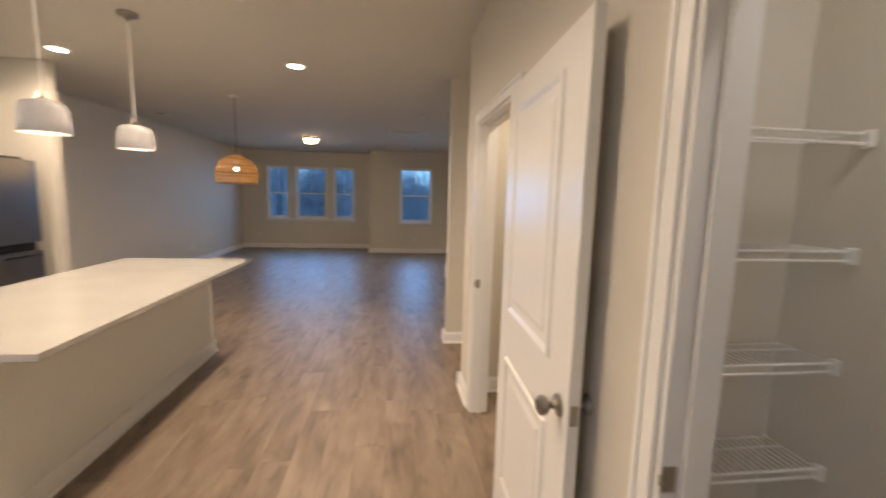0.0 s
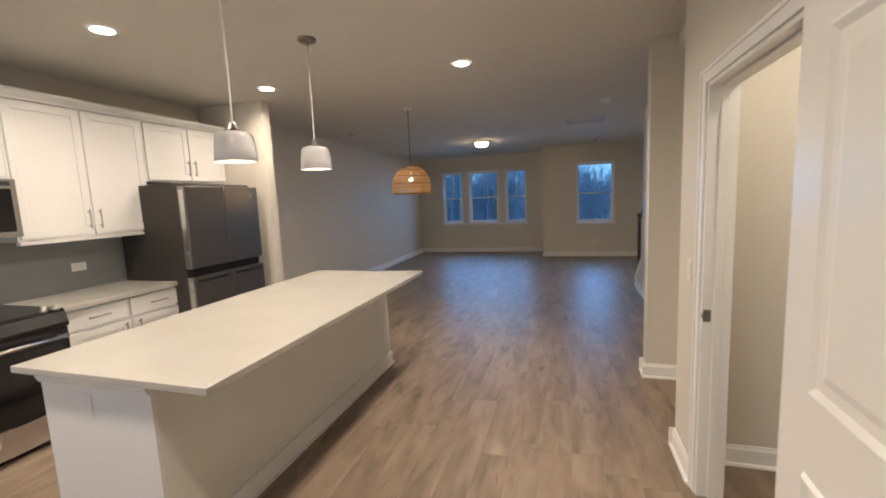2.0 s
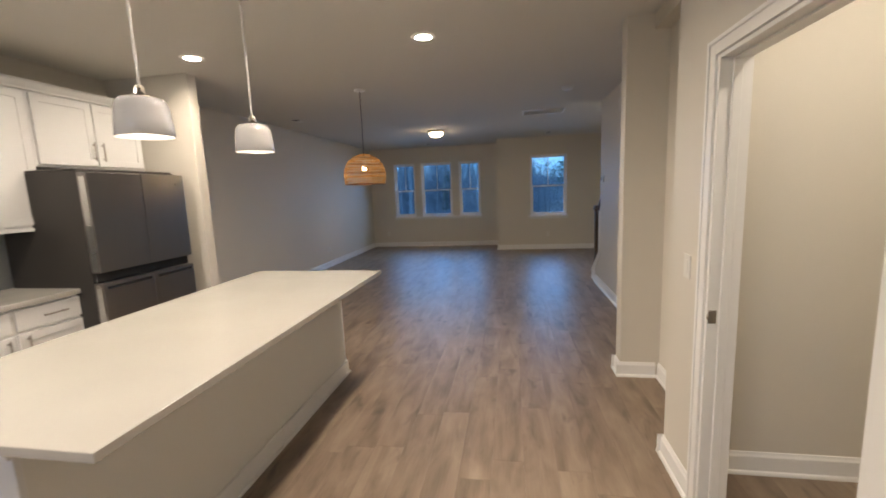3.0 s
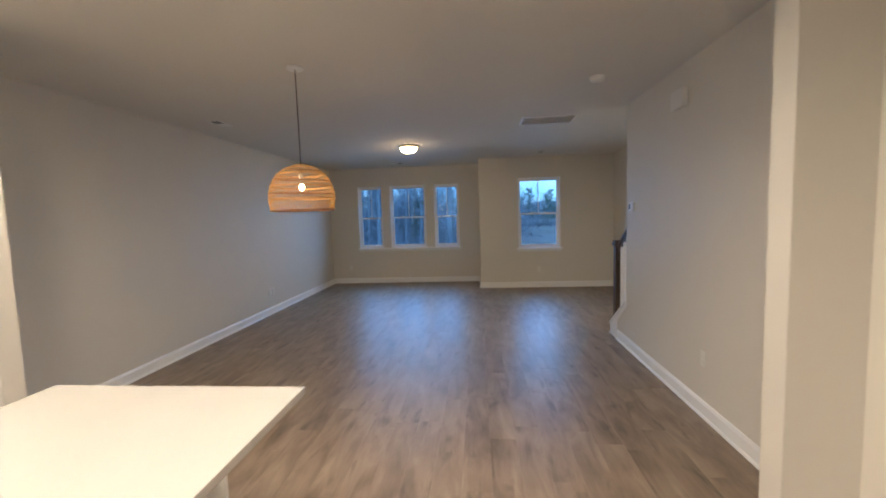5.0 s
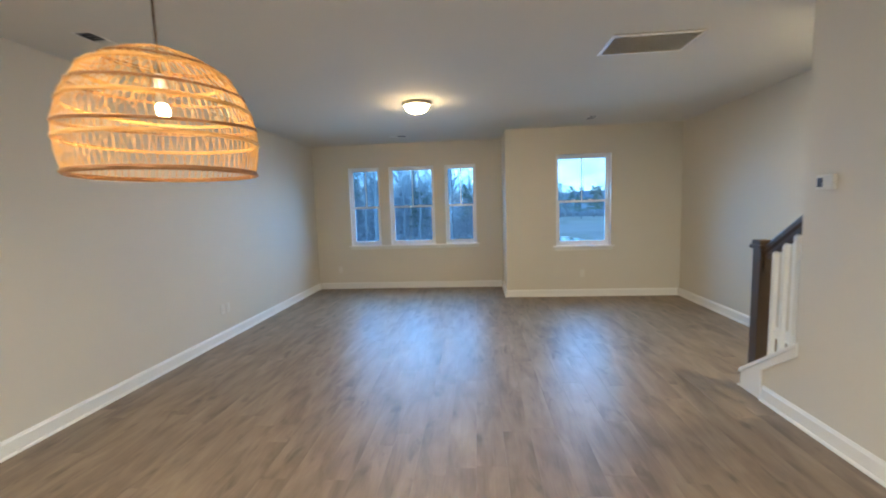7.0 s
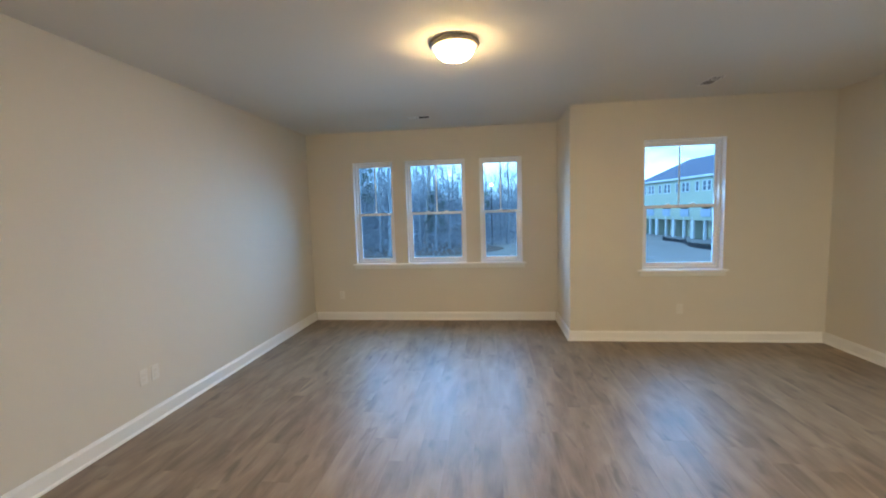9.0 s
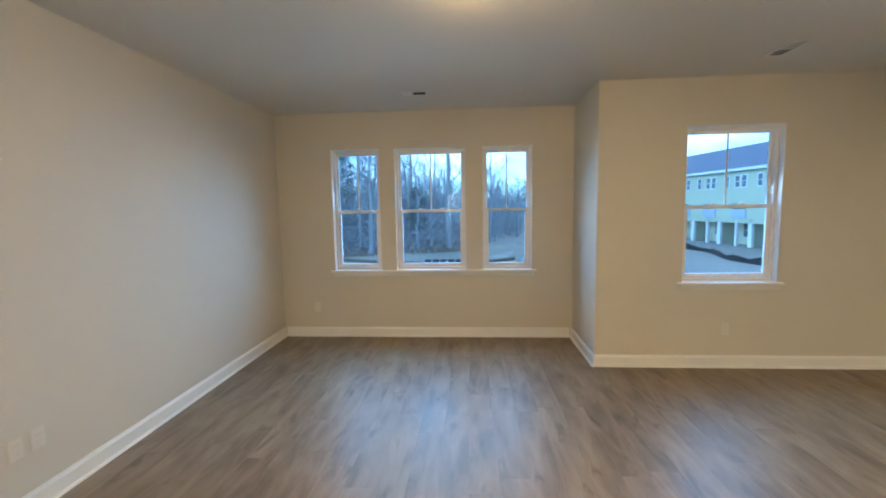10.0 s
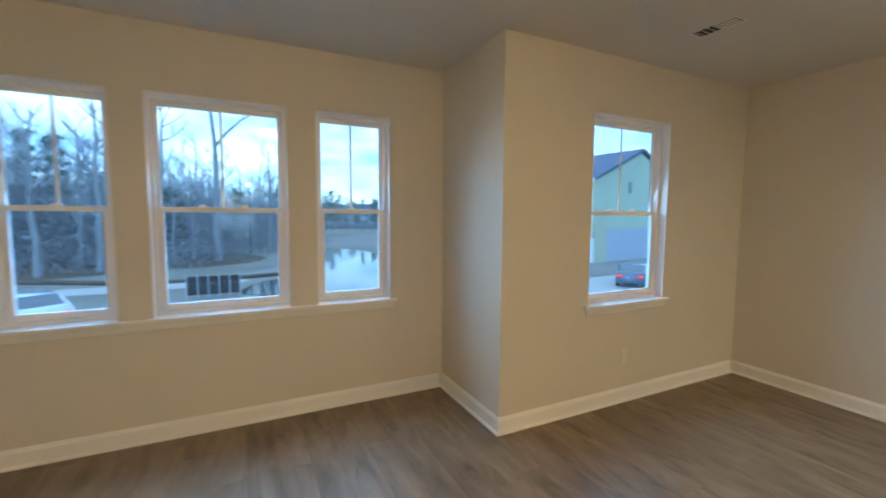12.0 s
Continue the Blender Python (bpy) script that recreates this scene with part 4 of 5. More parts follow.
def fridge():
    f = thing("refrigerator", "dark stainless four-door refrigerator", "refrigerator", at(0, 0, 0))
    y0, y1, ym, xf = 3.245, 4.145, 3.70, -2.41
    part("body", boxed(WEST + 0.03, xf - 0.006, y0 + 0.004, y1 - 0.004, 0.02, 1.80, 0.006), FRIDGE_SIDE, f, "charcoal side")
    part("top_cover", boxed(WEST + 0.03, xf - 0.03, y0 + 0.006, y1 - 0.006, 1.8005, 1.815, 0.004), FRIDGE_SIDE, f)
    part("middle_band", boxed(xf - 0.005, xf + 0.03, y0 + 0.006, y1 - 0.006, 0.953, 1.034), BLACK, f, "black recessed band")
    for a, c in ((y0, ym - 0.003), (ym + 0.003, y1)):
        part("upper_door", boxed(xf - 0.005, -2.33, a, c, 1.035, 1.785, 0.010, 3), STEEL, f)
        d = part("lower_door", boxed(xf - 0.005, -2.33, a, c, 0.06, 0.952, 0.010, 3), STEEL, f)
        part("grip", boxed(-2.3295, -2.322, a + 0.03, c - 0.03, 0.905, 0.925, 0.003), BLACK, d, "dark recessed grip")
    part("badge", lathe(bmesh.new(), [(0.0, 0.0), (0.008, 0.0), (0.008, 0.002), (0.0, 0.002)], 12), STEEL2, f).matrix_basis = pose(-2.3298, y1 - 0.10, 1.70, 0, 90, 0)
    part("edge_strip", boxed(-2.395, -2.345, y0 - 0.0035, y0 - 0.0005, 1.045, 1.755, 0.001), STEEL2, f, "bright stainless door edge")
    part("edge_strip", boxed(-2.395, -2.345, y0 - 0.0035, y0 - 0.0005, 0.08, 0.94, 0.001), STEEL2, f, "bright stainless door edge")
    for yy in (y0 + 0.06, y1 - 0.06):
        part("foot", boxed(xf - 0.08, xf - 0.03, yy - 0.02, yy + 0.02, 0, 0.0195), BLACK, f)
    return f


fridge()


def kitchen_range():
    r = thing("kitchen_range", "black slide-in range with stainless handle and drawer", "range")
    y0, y1, xf = 1.562, 2.318, -2.53
    part("body", boxed(WEST + 0.02, xf, y0, y1, 0.03, 0.905, 0.003), BLACK, r)
    part("cooktop", boxed(WEST + 0.02, xf + 0.03, y0 + 0.001, y1 - 0.001, 0.9055, 0.926, 0.006, 2), BLACKGLASS, r, "black glass cooktop")
    part("control_panel", prism(bmesh.new(), [(xf + 0.0005, 0.80), (xf + 0.055, 0.80), (xf + 0.062, 0.83), (xf + 0.035, 0.905), (xf + 0.0005, 0.905)], "y", y0, y1), BLACK, r)
    for k, yy in enumerate((y1 - 0.05, y1 - 0.12, y0 + 0.12, y0 + 0.05)):
        kb = lathe(bmesh.new(), [(0.0, 0.0), (0.024, 0.0), (0.022, 0.010), (0.017, 0.014), (0.016, 0.036), (0.0, 0.037)], 18)
        ob = part("knob", kb, DARKNICKEL, r, "stainless knob", True)
        ob.matrix_basis = pose(xf + 0.028, yy, 0.9265, 0, 12, 0)
    d = part("oven_door", boxed(xf + 0.0005, xf + 0.045, y0 + 0.004, y1 - 0.004, 0.235, 0.795, 0.005, 2), BLACK, r)
    part("window", boxed(xf + 0.0455, xf + 0.048, y0 + 0.05, y1 - 0.05, 0.28, 0.69, 0.001), BLACKGLASS, d, "black oven glass")
    hb = bmesh.new()
    tube(hb, [(xf + 0.088, y0 + 0.03, 0.74), (xf + 0.088, y1 - 0.03, 0.74)], 0.015, 12)
    for yy in (y0 + 0.07, y1 - 0.07):
        tube(hb, [(xf + 0.0455, yy, 0.74), (xf + 0.088, yy, 0.74)], 0.010, 8)
    part("handle", hb, STEEL2, d, "wide stainless handle", True)
    part("badge", boxed(xf + 0.0485, xf + 0.050, y1 - 0.20, y1 - 0.13, 0.33, 0.345), STEEL2, d)
    part("sticker", lathe(bmesh.new(), [(0.0, 0.0), (0.03, 0.0), (0.03, 0.001), (0.0, 0.001)], 20), PLASTIC, d, "round pale sticker").matrix_basis = pose(xf + 0.0485, y1 - 0.09, 0.50, 0, 90, 0)
    part("drawer", boxed(xf + 0.0005, xf + 0.04, y0 + 0.004, y1 - 0.004, 0.045, 0.228, 0.005, 2), STEEL2, r, "stainless storage drawer")
    part("plinth", boxed(WEST + 0.05, xf - 0.03, y0 + 0.01, y1 - 0.01, 0, 0.0295), BLACK, r)


kitchen_range()

mw = thing("microwave", "black over-the-range microwave with stainless frame", "microwave")
part("body", boxed(WEST + 0.002, -2.83, 1.562, 2.318, 1.435, 1.843, 0.003), BLACK, mw)
part("front", boxed(-2.8295, -2.795, 1.562, 2.318, 1.437, 1.842, 0.006, 2), STEEL2, mw, "stainless front frame")
part("window", boxed(-2.7945, -2.792, 1.60, 2.285, 1.475, 1.775, 0.001), BLACKGLASS, mw, "black glass")
part("vent_grille", boxed(-2.7945, -2.791, 1.60, 2.285, 1.795, 1.825, 0.001), DARKPLASTIC, mw)

# island
isl = thing("kitchen_island", "island with greige knee wall and white end panels", "kitchen island", at(0, 0, 0))
IX0, IX1, IY0, IY1 = -1.40, -0.735, 1.555, 3.90
part("knee_wall", boxed(-0.83, IX1, IY0 + 0.0205, IY1 - 0.0205, 0, 0.889), KNEE, isl, "greige painted knee wall")
part("cabinets", boxed(IX0, -0.8305, IY0 + 0.0205, IY1 - 0.0205, 0.10, 0.889), CAB, isl)
part("toe_kick", boxed(IX0 + 0.07, -0.8305, IY0 + 0.0205, IY1 - 0.0205, 0, 0.0995), CAB, isl)
for a, b2, s in ((IY0, IY0 + 0.02, -1), (IY1 - 0.02, IY1, 1)):
    part("end_panel", boxed(IX0, IX1 + 0.001, a, b2, 0, 0.889, 0.001), CAB, isl, "white end panel")
    y = a if s < 0 else b2
    part("cove_moulding", prism(bmesh.new(), [(y, 0.826), (y + s * 0.010, 0.826), (y + s * 0.013, 0.838), (y + s * 0.020, 0.850), (y + s * 0.024, 0.889), (y, 0.889)], "x", IX0, IX1 + 0.001), CAB, isl)
    part("base_moulding", boxed(IX0, IX1 + 0.0165, min(y + s * 0.0005, y + s * 0.016), max(y + s * 0.0005, y + s * 0.016), 0, 0.118, 0.004), TRIM, isl)
    part("shoe_moulding", boxed(IX0, IX1 + 0.031, min(y + s * 0.0165, y + s * 0.030), max(y + s * 0.0165, y + s * 0.030), 0, 0.018, 0.004), TRIM, isl)
part("base_moulding", boxed(IX1 + 0.0015, IX1 + 0.016, IY0, IY1, 0, 0.118, 0.004), TRIM, isl)
part("shoe_moulding", boxed(IX1 + 0.0165, IX1 + 0.031, IY0 - 0.016, IY1 + 0.016, 0, 0.018, 0.004), TRIM, isl)
for i in range(3):
    a = IY0 + 0.03 + i * 0.76
    shaker(isl, "door", a, a + 0.75, 0.125, 0.86, IX0 - 0.0205)
wall_plate(at(-1.115, IY0, 0.735), label="white outlet plate on the island end panel", mat=CAB)
it = thing("island_worktop", "long cream quartz island worktop with overhang", "worktop")
part("slab", boxed(-1.455, -0.355, 1.485, 3.875, 0.8895, 0.92, 0.004, 2), QUARTZ, it)


# pantry shelves
SHELF_WIRE = mesh_from("cross_wire", tube(bmesh.new(), [(0, 0.90, -0.028), (0, 0.90, 0.003), (0, 1.10, 0.003)], 0.0016, 4), WIRE)


def wire_shelf(z):
    s = thing("wire_shelf", "white coated wire pantry shelf", "shelf", at(0, 0, z), "pantry wire shelves")
    x0, x1, yf, yb = HALL + 0.14, 2.36, 0.90, 1.10
    b = bmesh.new()
    tube(b, [(x0, yf, 0), (x1, yf, 0)], 0.004, 6)
    tube(b, [(x0, yf, -0.028), (x1, yf, -0.028)], 0.004, 6)
    part("front_rail", b, WIRE, s)
    for y in (yb - 0.07, yb - 0.012):
        part("rail", tube(bmesh.new(), [(x0, y, -0.004), (x1, y, -0.004)], 0.003, 6), WIRE, s)
    n = 28
    for i in range(n):
        w = new("cross_wire", SHELF_WIRE)
        w.parent, w.location = s, (x0 + 0.01 + (x1 - x0 - 0.02) * i / (n - 1), 0, 0)
    part("end_clip", boxed(x1 - 0.008, x1 + 0.0145, yf - 0.014, yf + 0.014, -0.04, 0.012, 0.004), PLASTIC, s)


for z in (1.765, 1.415, 1.06, 0.70):
    wire_shelf(z)


# ---- outdoors ----
GZ = -3.2
setting("ground", boxed(-1500, 1500, -300, 2500, GZ - 1.0, GZ), GRASS, "dormant grass and bare ground", "ground")


def patch(name, outline, mat, label, lift):
    """A thin sheet with an uneven, rounded edge laid on the ground."""
    pts = []
    n = len(outline)
    rng = random.Random(len(label) * 7 + n)
    for i in range(n):
        p0, p1, p2, p3 = (Vector(outline[(i + k) % n]) for k in (-1, 0, 1, 2))
        for s in range(8):
            t = s / 8
            q = 0.5 * ((2 * p1) + (p2 - p0) * t + (2 * p0 - 5 * p1 + 4 * p2 - p3) * t * t + (3 * p1 - p0 - 3 * p2 + p3) * t ** 3)
            pts.append((q.x + rng.uniform(-0.12, 0.12), q.y + rng.uniform(-0.12, 0.12)))
    b = prism(bmesh.new(), pts, "z", GZ - 0.05, GZ + lift)
    return setting(name, b, mat, label, name)


patch("leaf_litter", [(-70, 48), (-30, 46), (-14, 46.5), (-9, 50), (-4, 50.5), (0.2, 54), (0, 60), (-10, 75), (-60, 120), (-90, 80)], MULCH, "brown leaf litter under the trees", 0.02)
patch("water", [(-1, 35), (5, 32.5), (10, 36), (12.5, 46), (13, 60), (9.5, 66), (6, 57), (3.5, 44), (-0.5, 39)], WATER, "still grey-blue pond water", 0.03)
patch("bare_bank", [(-3, 39), (1, 41), (3, 47), (6, 65), (9, 70), (16, 66), (22, 46), (30, 60), (22, 95), (-2, 75), (4, 56), (0, 46), (-9, 42)], DIRT, "bare clay bank along the pond", 0.015)
patch("path", [(-40, 33), (-22, 36.5), (-12, 38.5), (-5, 38.8), (-1, 40.5), (-3, 41.6), (-12, 41), (-24, 39), (-40, 36)], PAVING, "pale curving concrete path", 0.04)
patch("road", [(-60, 20), (-20, 24), (4, 25.5), (24, 25), (60, 23), (60, 31), (26, 32), (6, 31.3), (-20, 33), (-60, 29)], PAVING, "pale unfinished street", 0.02)
patch("building_plot", [(14, 36), (30, 33), (45, 34), (46, 90), (24, 92), (17, 70)], DIRT, "bare clay building plot", 0.012)


def limb(b, p, d, length, r, depth, rng, tips, spread=0.55, up=0.15, sides=5):
    """A crooked tapering limb with side limbs."""
    pts, q, dd = [p], p.copy(), d.copy()
    n = 4 if depth > 1 else 3
    for i in range(n):
        dd = (dd + Vector((rng.uniform(-1, 1), rng.uniform(-1, 1), rng.uniform(-0.6, 1))) * 0.16 + Vector((0, 0, up * 0.3))).normalized()
        q = q + dd * (length / n)
        pts.append(q.copy())
    tube(b, pts, [r * (1 - 0.8 * i / n) + 0.004 for i in range(n + 1)], sides, False)
    if depth == 0:
        tips.append((q.copy(), dd.copy()))
        return
    kids = rng.randint(3, 4) if depth > 1 else rng.randint(3, 5)
    for k in range(kids):
        s = rng.uniform(0.35, 1.0)
        i = min(int(s * n), n - 1)
        base = pts[i].lerp(pts[i + 1], s * n - i)
        side = Vector((rng.uniform(-1, 1), rng.uniform(-1, 1), rng.uniform(-0.2, 0.6))).normalized()
        nd = (dd * (1 - spread) + side * spread + Vector((0, 0, up))).normalized()
        limb(b, base, nd, length * rng.uniform(0.45, 0.7), r * (1 - 0.75 * s) * 0.7 + 0.004, depth - 1, rng, tips, spread, up, 4 if depth > 1 else 3)


def bare_tree(seed, height, bark, label):
    rng = random.Random(seed)
    t = thing("bare_tree", label, "tree", group="winter trees")
    b, pts, q = bmesh.new(), [], Vector((0, 0, -0.1))
    n = 8
    for i in range(n + 1):
        pts.append(q.copy())
        q = q + Vector((rng.uniform(-0.18, 0.18), rng.uniform(-0.18, 0.18), height * 0.11))
    r0 = height * 0.015
    tube(b, pts, [r0 * (1.25 if i == 0 else 1) * (1 - 0.85 * i / n) + 0.02 for i in range(n + 1)], 8, False)
    part("trunk", b, bark, t, "", True)
    c, tips = bmesh.new(), []
    for k in range(11):
        s = rng.uniform(0.3, 1.0)
        i = min(int(s * n), n - 1)
        base = pts[i].lerp(pts[i + 1], s * n - i)
        a = rng.uniform(0, 6.28)
        d = Vector((math.cos(a), math.sin(a), rng.uniform(0.35, 1.1))).normalized()
        limb(c, base, d, height * rng.uniform(0.16, 0.3) * (1.25 - 0.6 * s), r0 * 0.42 * (1.1 - 0.7 * s) + 0.015, 2, rng, tips)
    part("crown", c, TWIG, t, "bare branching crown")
    return t


def pine_tree(seed, height, label):
    rng = random.Random(seed)
    t = thing("pine_tree", label, "tree", group="pine trees")
    b, pts = bmesh.new(), []
    n = 7
    for i in range(n + 1):
        pts.append(Vector((rng.uniform(-0.12, 0.12), rng.uniform(-0.12, 0.12), height * i / n - 0.1)))
    tube(b, pts, [height * 0.013 * (1 - 0.85 * i / n) + 0.02 for i in range(n + 1)], 7, False)
    part("trunk", b, BARK, t, "", True)
    limbs, leaves = bmesh.new(), bmesh.new()
    for k in range(46):
        s = rng.uniform(0.22, 1.0)
        a = rng.uniform(0, 6.28)
        ln_ = height * (0.19 * (1.12 - s)) + 0.5
        p0 = Vector((0, 0, height * s))
        d = Vector((math.cos(a), math.sin(a), rng.uniform(-0.1, 0.4))).normalized()
        p1 = p0 + d * ln_
        tube(limbs, [p0, p0.lerp(p1, 0.5) + Vector((0, 0, 0.1)), p1], [0.05, 0.03, 0.01], 4, False)
        for j in range(22):
            c = p0.lerp(p1, rng.uniform(0.35, 1.08)) + Vector((rng.gauss(0, 0.28), rng.gauss(0, 0.28), rng.gauss(0.05, 0.2)))
            u = Vector((rng.uniform(-1, 1), rng.uniform(-1, 1), rng.uniform(-0.5, 0.8))).normalized()
            v = u.orthogonal().normalized() * rng.uniform(0.05, 0.13)
            u = u * rng.uniform(0.18, 0.42)
            leaves.faces.new([leaves.verts.new(c + w) for w in (-u, v, u, -v)])
    part("limbs", limbs, BARK, t)
    part("crown", leaves, NEEDLES, t, "dark green needle crown")
    return t


deciduous = [bare_tree(21, 16, BARK, "tall bare winter tree with grey bark"), bare_tree(22, 14, BARK, "bare winter tree with crooked limbs"), bare_tree(23, 18, BARK, "tall bare winter tree with upright limbs")]
pale = bare_tree(24, 19, PALEBARK, "tall bare winter tree with pale bark")
pines = [pine_tree(31, 15, "tall dark green pine tree"), pine_tree(32, 11, "dark green pine tree with low limbs")]
rng = random.Random(77)
spots = []
for k in range(900):
    x, y = rng.uniform(-58, 10), rng.uniform(46, 105)
    edge = 47 + 0.6 * max(0, x + 6) * 3.0 + 0.05 * abs(x + 20)
    if y < edge or any((x - a) ** 2 + (y - c) ** 2 < 7.5 for a, c in spots):
        continue
    spots.append((x, y))
    if len(spots) >= 150:
        break
placed = set()
for i, (x, y) in enumerate(spots):
    src = rng.choice(deciduous + pines if x < -16 else deciduous * 4 + pines[1:])
    sc = rng.uniform(0.62, 0.98) * (1.0 if x < -6 else 0.8)
    m = at(x, y, GZ, rng.uniform(0, 360))
    if src.name not in placed:
        placed.add(src.name)
        src.matrix_world = m
    else:
        o2 = copy_thing(src, m)
        o2.scale = (sc, sc, sc)
pale.matrix_world = at(-9.2, 60.5, GZ, 250)


def forked_tree():
    """A tall winter tree: one straight stem, a long limb to one side and finer limbs above."""
    r = random.Random(41)
    t = thing("tree", "tall bare winter tree with a forked top, standing in mulch", "tree", group="bare trees")
    stem, twigs, tips = bmesh.new(), bmesh.new(), []
    tube(stem, [(0, 0, -0.1), (-0.1, 0, 5), (0.05, 0, 9), (-0.05, 0.1, 12), (-0.35, 0, 15.5), (-0.5, 0.1, 19)], [0.36, 0.27, 0.24, 0.2, 0.13, 0.05], 9, False)
    part("trunk", stem, BARK, t, "", True)
    for line, rad in (([(0, 0, 11.2), (1.0, 0.2, 12.6), (2.4, 0.3, 14.0), (3.6, 0.2, 14.7), (4.9, 0.4, 16.2)], 0.14), ([(-0.3, 0, 14.6), (-1.2, -0.3, 15.7), (-2.2, -0.2, 17.2), (-3.4, 0, 17.5)], 0.09), ([(-0.35, 0, 15.6), (0.3, 0.6, 17.0), (0.5, 0.9, 19.0)], 0.08)):
        b = bmesh.new()
        tube(b, line, [rad * (1 - 0.8 * i / (len(line) - 1)) for i in range(len(line))], 7, False)
        part("limb", b, BARK, t, "", True)
        for p in line[1:]:
            for k in range(3):
                d = Vector((r.uniform(-1, 1), r.uniform(-0.6, 0.6), r.uniform(0.1, 1.0))).normalized()
                e = Vector(p) + d * r.uniform(0.8, 1.9)
                m = Vector(p).lerp(e, 0.5) + Vector((r.uniform(-0.15, 0.15), 0, r.uniform(0, 0.2)))
                tube(twigs, [Vector(p), m, e], [0.035, 0.022, 0.008], 4, False)
                f = m + Vector((r.uniform(-0.7, 0.7), 0.1, r.uniform(0.3, 0.9)))
                tube(twigs, [m, f], [0.016, 0.006], 4, False)
    part("twigs", twigs, BARK, t)
    t.matrix_world = at(-3.4, 55.3, GZ, -12)


forked_tree()
lead2 = copy_thing(deciduous[0], at(-11.5, 50, GZ, 200))
# more distant wood along the far side of the pond
for k in range(74):
    x, y = rng.uniform(5, 70), rng.uniform(120, 175)
    src = rng.choice(deciduous + pines)
    o2 = copy_thing(src, at(x, y, GZ, rng.uniform(0, 360)))
    sc = rng.uniform(0.55, 0.85)
    o2.scale = (sc, sc, sc)

# underbrush and far wood
bv, bf = [], []


def brush(n, xr, yr, hmax, size):
    for k in range(n):
        x, y = rng.uniform(*xr), rng.uniform(*yr)
        if y < 47 + 0.6 * max(0, x + 6) * 3.0:
            continue
        z = GZ + abs(rng.gauss(0, hmax * 0.45))
        u = Vector((rng.gauss(0, 1), rng.gauss(0, 1), rng.gauss(0, 1.3))).normalized() * rng.uniform(0.5, 1) * size
        v = u.orthogonal().normalized() * size * rng.uniform(0.04, 0.16)
        c, i = Vector((x, y, z)), len(bv)
        bv.extend([tuple(c + w) for w in (-u, v, u, -v)])
        bf.append((i, i + 1, i + 2, i + 3))


brush(34000, (-60, 4), (48, 80), 4.2, 0.34)
brush(14000, (-75, 12), (80, 118), 9.0, 0.8)
brush(5200, (10, 62), (142, 150), 2.6, 0.7)
for k in range(46000):
    x, y = rng.uniform(-62, 8), rng.uniform(56, 108)
    if y < 57 + 1.6 * max(0, x + 4):
        continue
    z = GZ + abs(rng.gauss(3.4, 2.7)) * (1.0 if x < -8 else 0.8)
    u = Vector((rng.gauss(0, 0.5), rng.gauss(0, 0.5), rng.uniform(0.4, 1.2))).normalized() * rng.uniform(0.5, 1.3)
    v = u.orthogonal().normalized() * rng.uniform(0.02, 0.05)
    c, i = Vector((x, y, z)), len(bv)
    bv.extend([tuple(c + w) for w in (-u, v, u, -v)])
    bf.append((i, i + 1, i + 2, i + 3))
# brush and far wood share the haze-tinted colour
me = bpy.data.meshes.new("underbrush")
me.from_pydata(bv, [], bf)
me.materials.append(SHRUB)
tagged(new("underbrush", me), "winter underbrush between the trees, tinted blue-grey for haze", "underbrush", kind="stuff")
bv, bf = [], []
for k in range(16000):
    a = rng.uniform(-1.05, 1.25)
    d = rng.uniform(190, 330)
    x, y = d * math.sin(a), d * math.cos(a)
    top = 8.5 + 3.0 * noise.noise(Vector((a * 9, d * 0.01, 0))) + 1.5 * noise.noise(Vector((a * 40, 0, 3)))
    z = GZ + top * math.sqrt(rng.random())
    u = Vector((rng.gauss(0, 1), rng.gauss(0, 1), rng.gauss(0, 1))).normalized() * rng.uniform(0.8, 2.2)
    v = u.orthogonal().normalized() * rng.uniform(0.4, 1.2)
    c, i = Vector((x, y, z)), len(bv)
    bv.extend([tuple(c + w) for w in (-u, v, u, -v)])
    bf.append((i, i + 1, i + 2, i + 3))
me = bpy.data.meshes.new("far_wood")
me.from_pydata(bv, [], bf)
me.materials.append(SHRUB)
tagged(new("far_wood", me), "winter woodland on the horizon, tinted blue-grey for haze", "woodland", kind="stuff")


# row of unfinished houses: x along its street front, y into the house, z up
def far_window(parent, x, z, w=0.9, h=1.4, y=0.0):
    b = bmesh.new()
    for x0, x1, z0, z1 in ((x - w / 2 - 0.1, x - w / 2, z - 0.1, z + h + 0.1), (x + w / 2, x + w / 2 + 0.1, z - 0.1, z + h + 0.1), (x - w / 2, x + w / 2, z + h, z + h + 0.1), (x - w / 2, x + w / 2, z - 0.1, z), (x - w / 2, x + w / 2, z + h / 2 - 0.03, z + h / 2 + 0.03)):
        box(b, x0, x1, y - 0.06, y - 0.005, z0, z1)
    wd = part("window", b, WHITEEXT, parent)
    part("pane", boxed(x - w / 2, x + w / 2, y - 0.03, y - 0.006, z, z + h), EXTGLASS, wd)


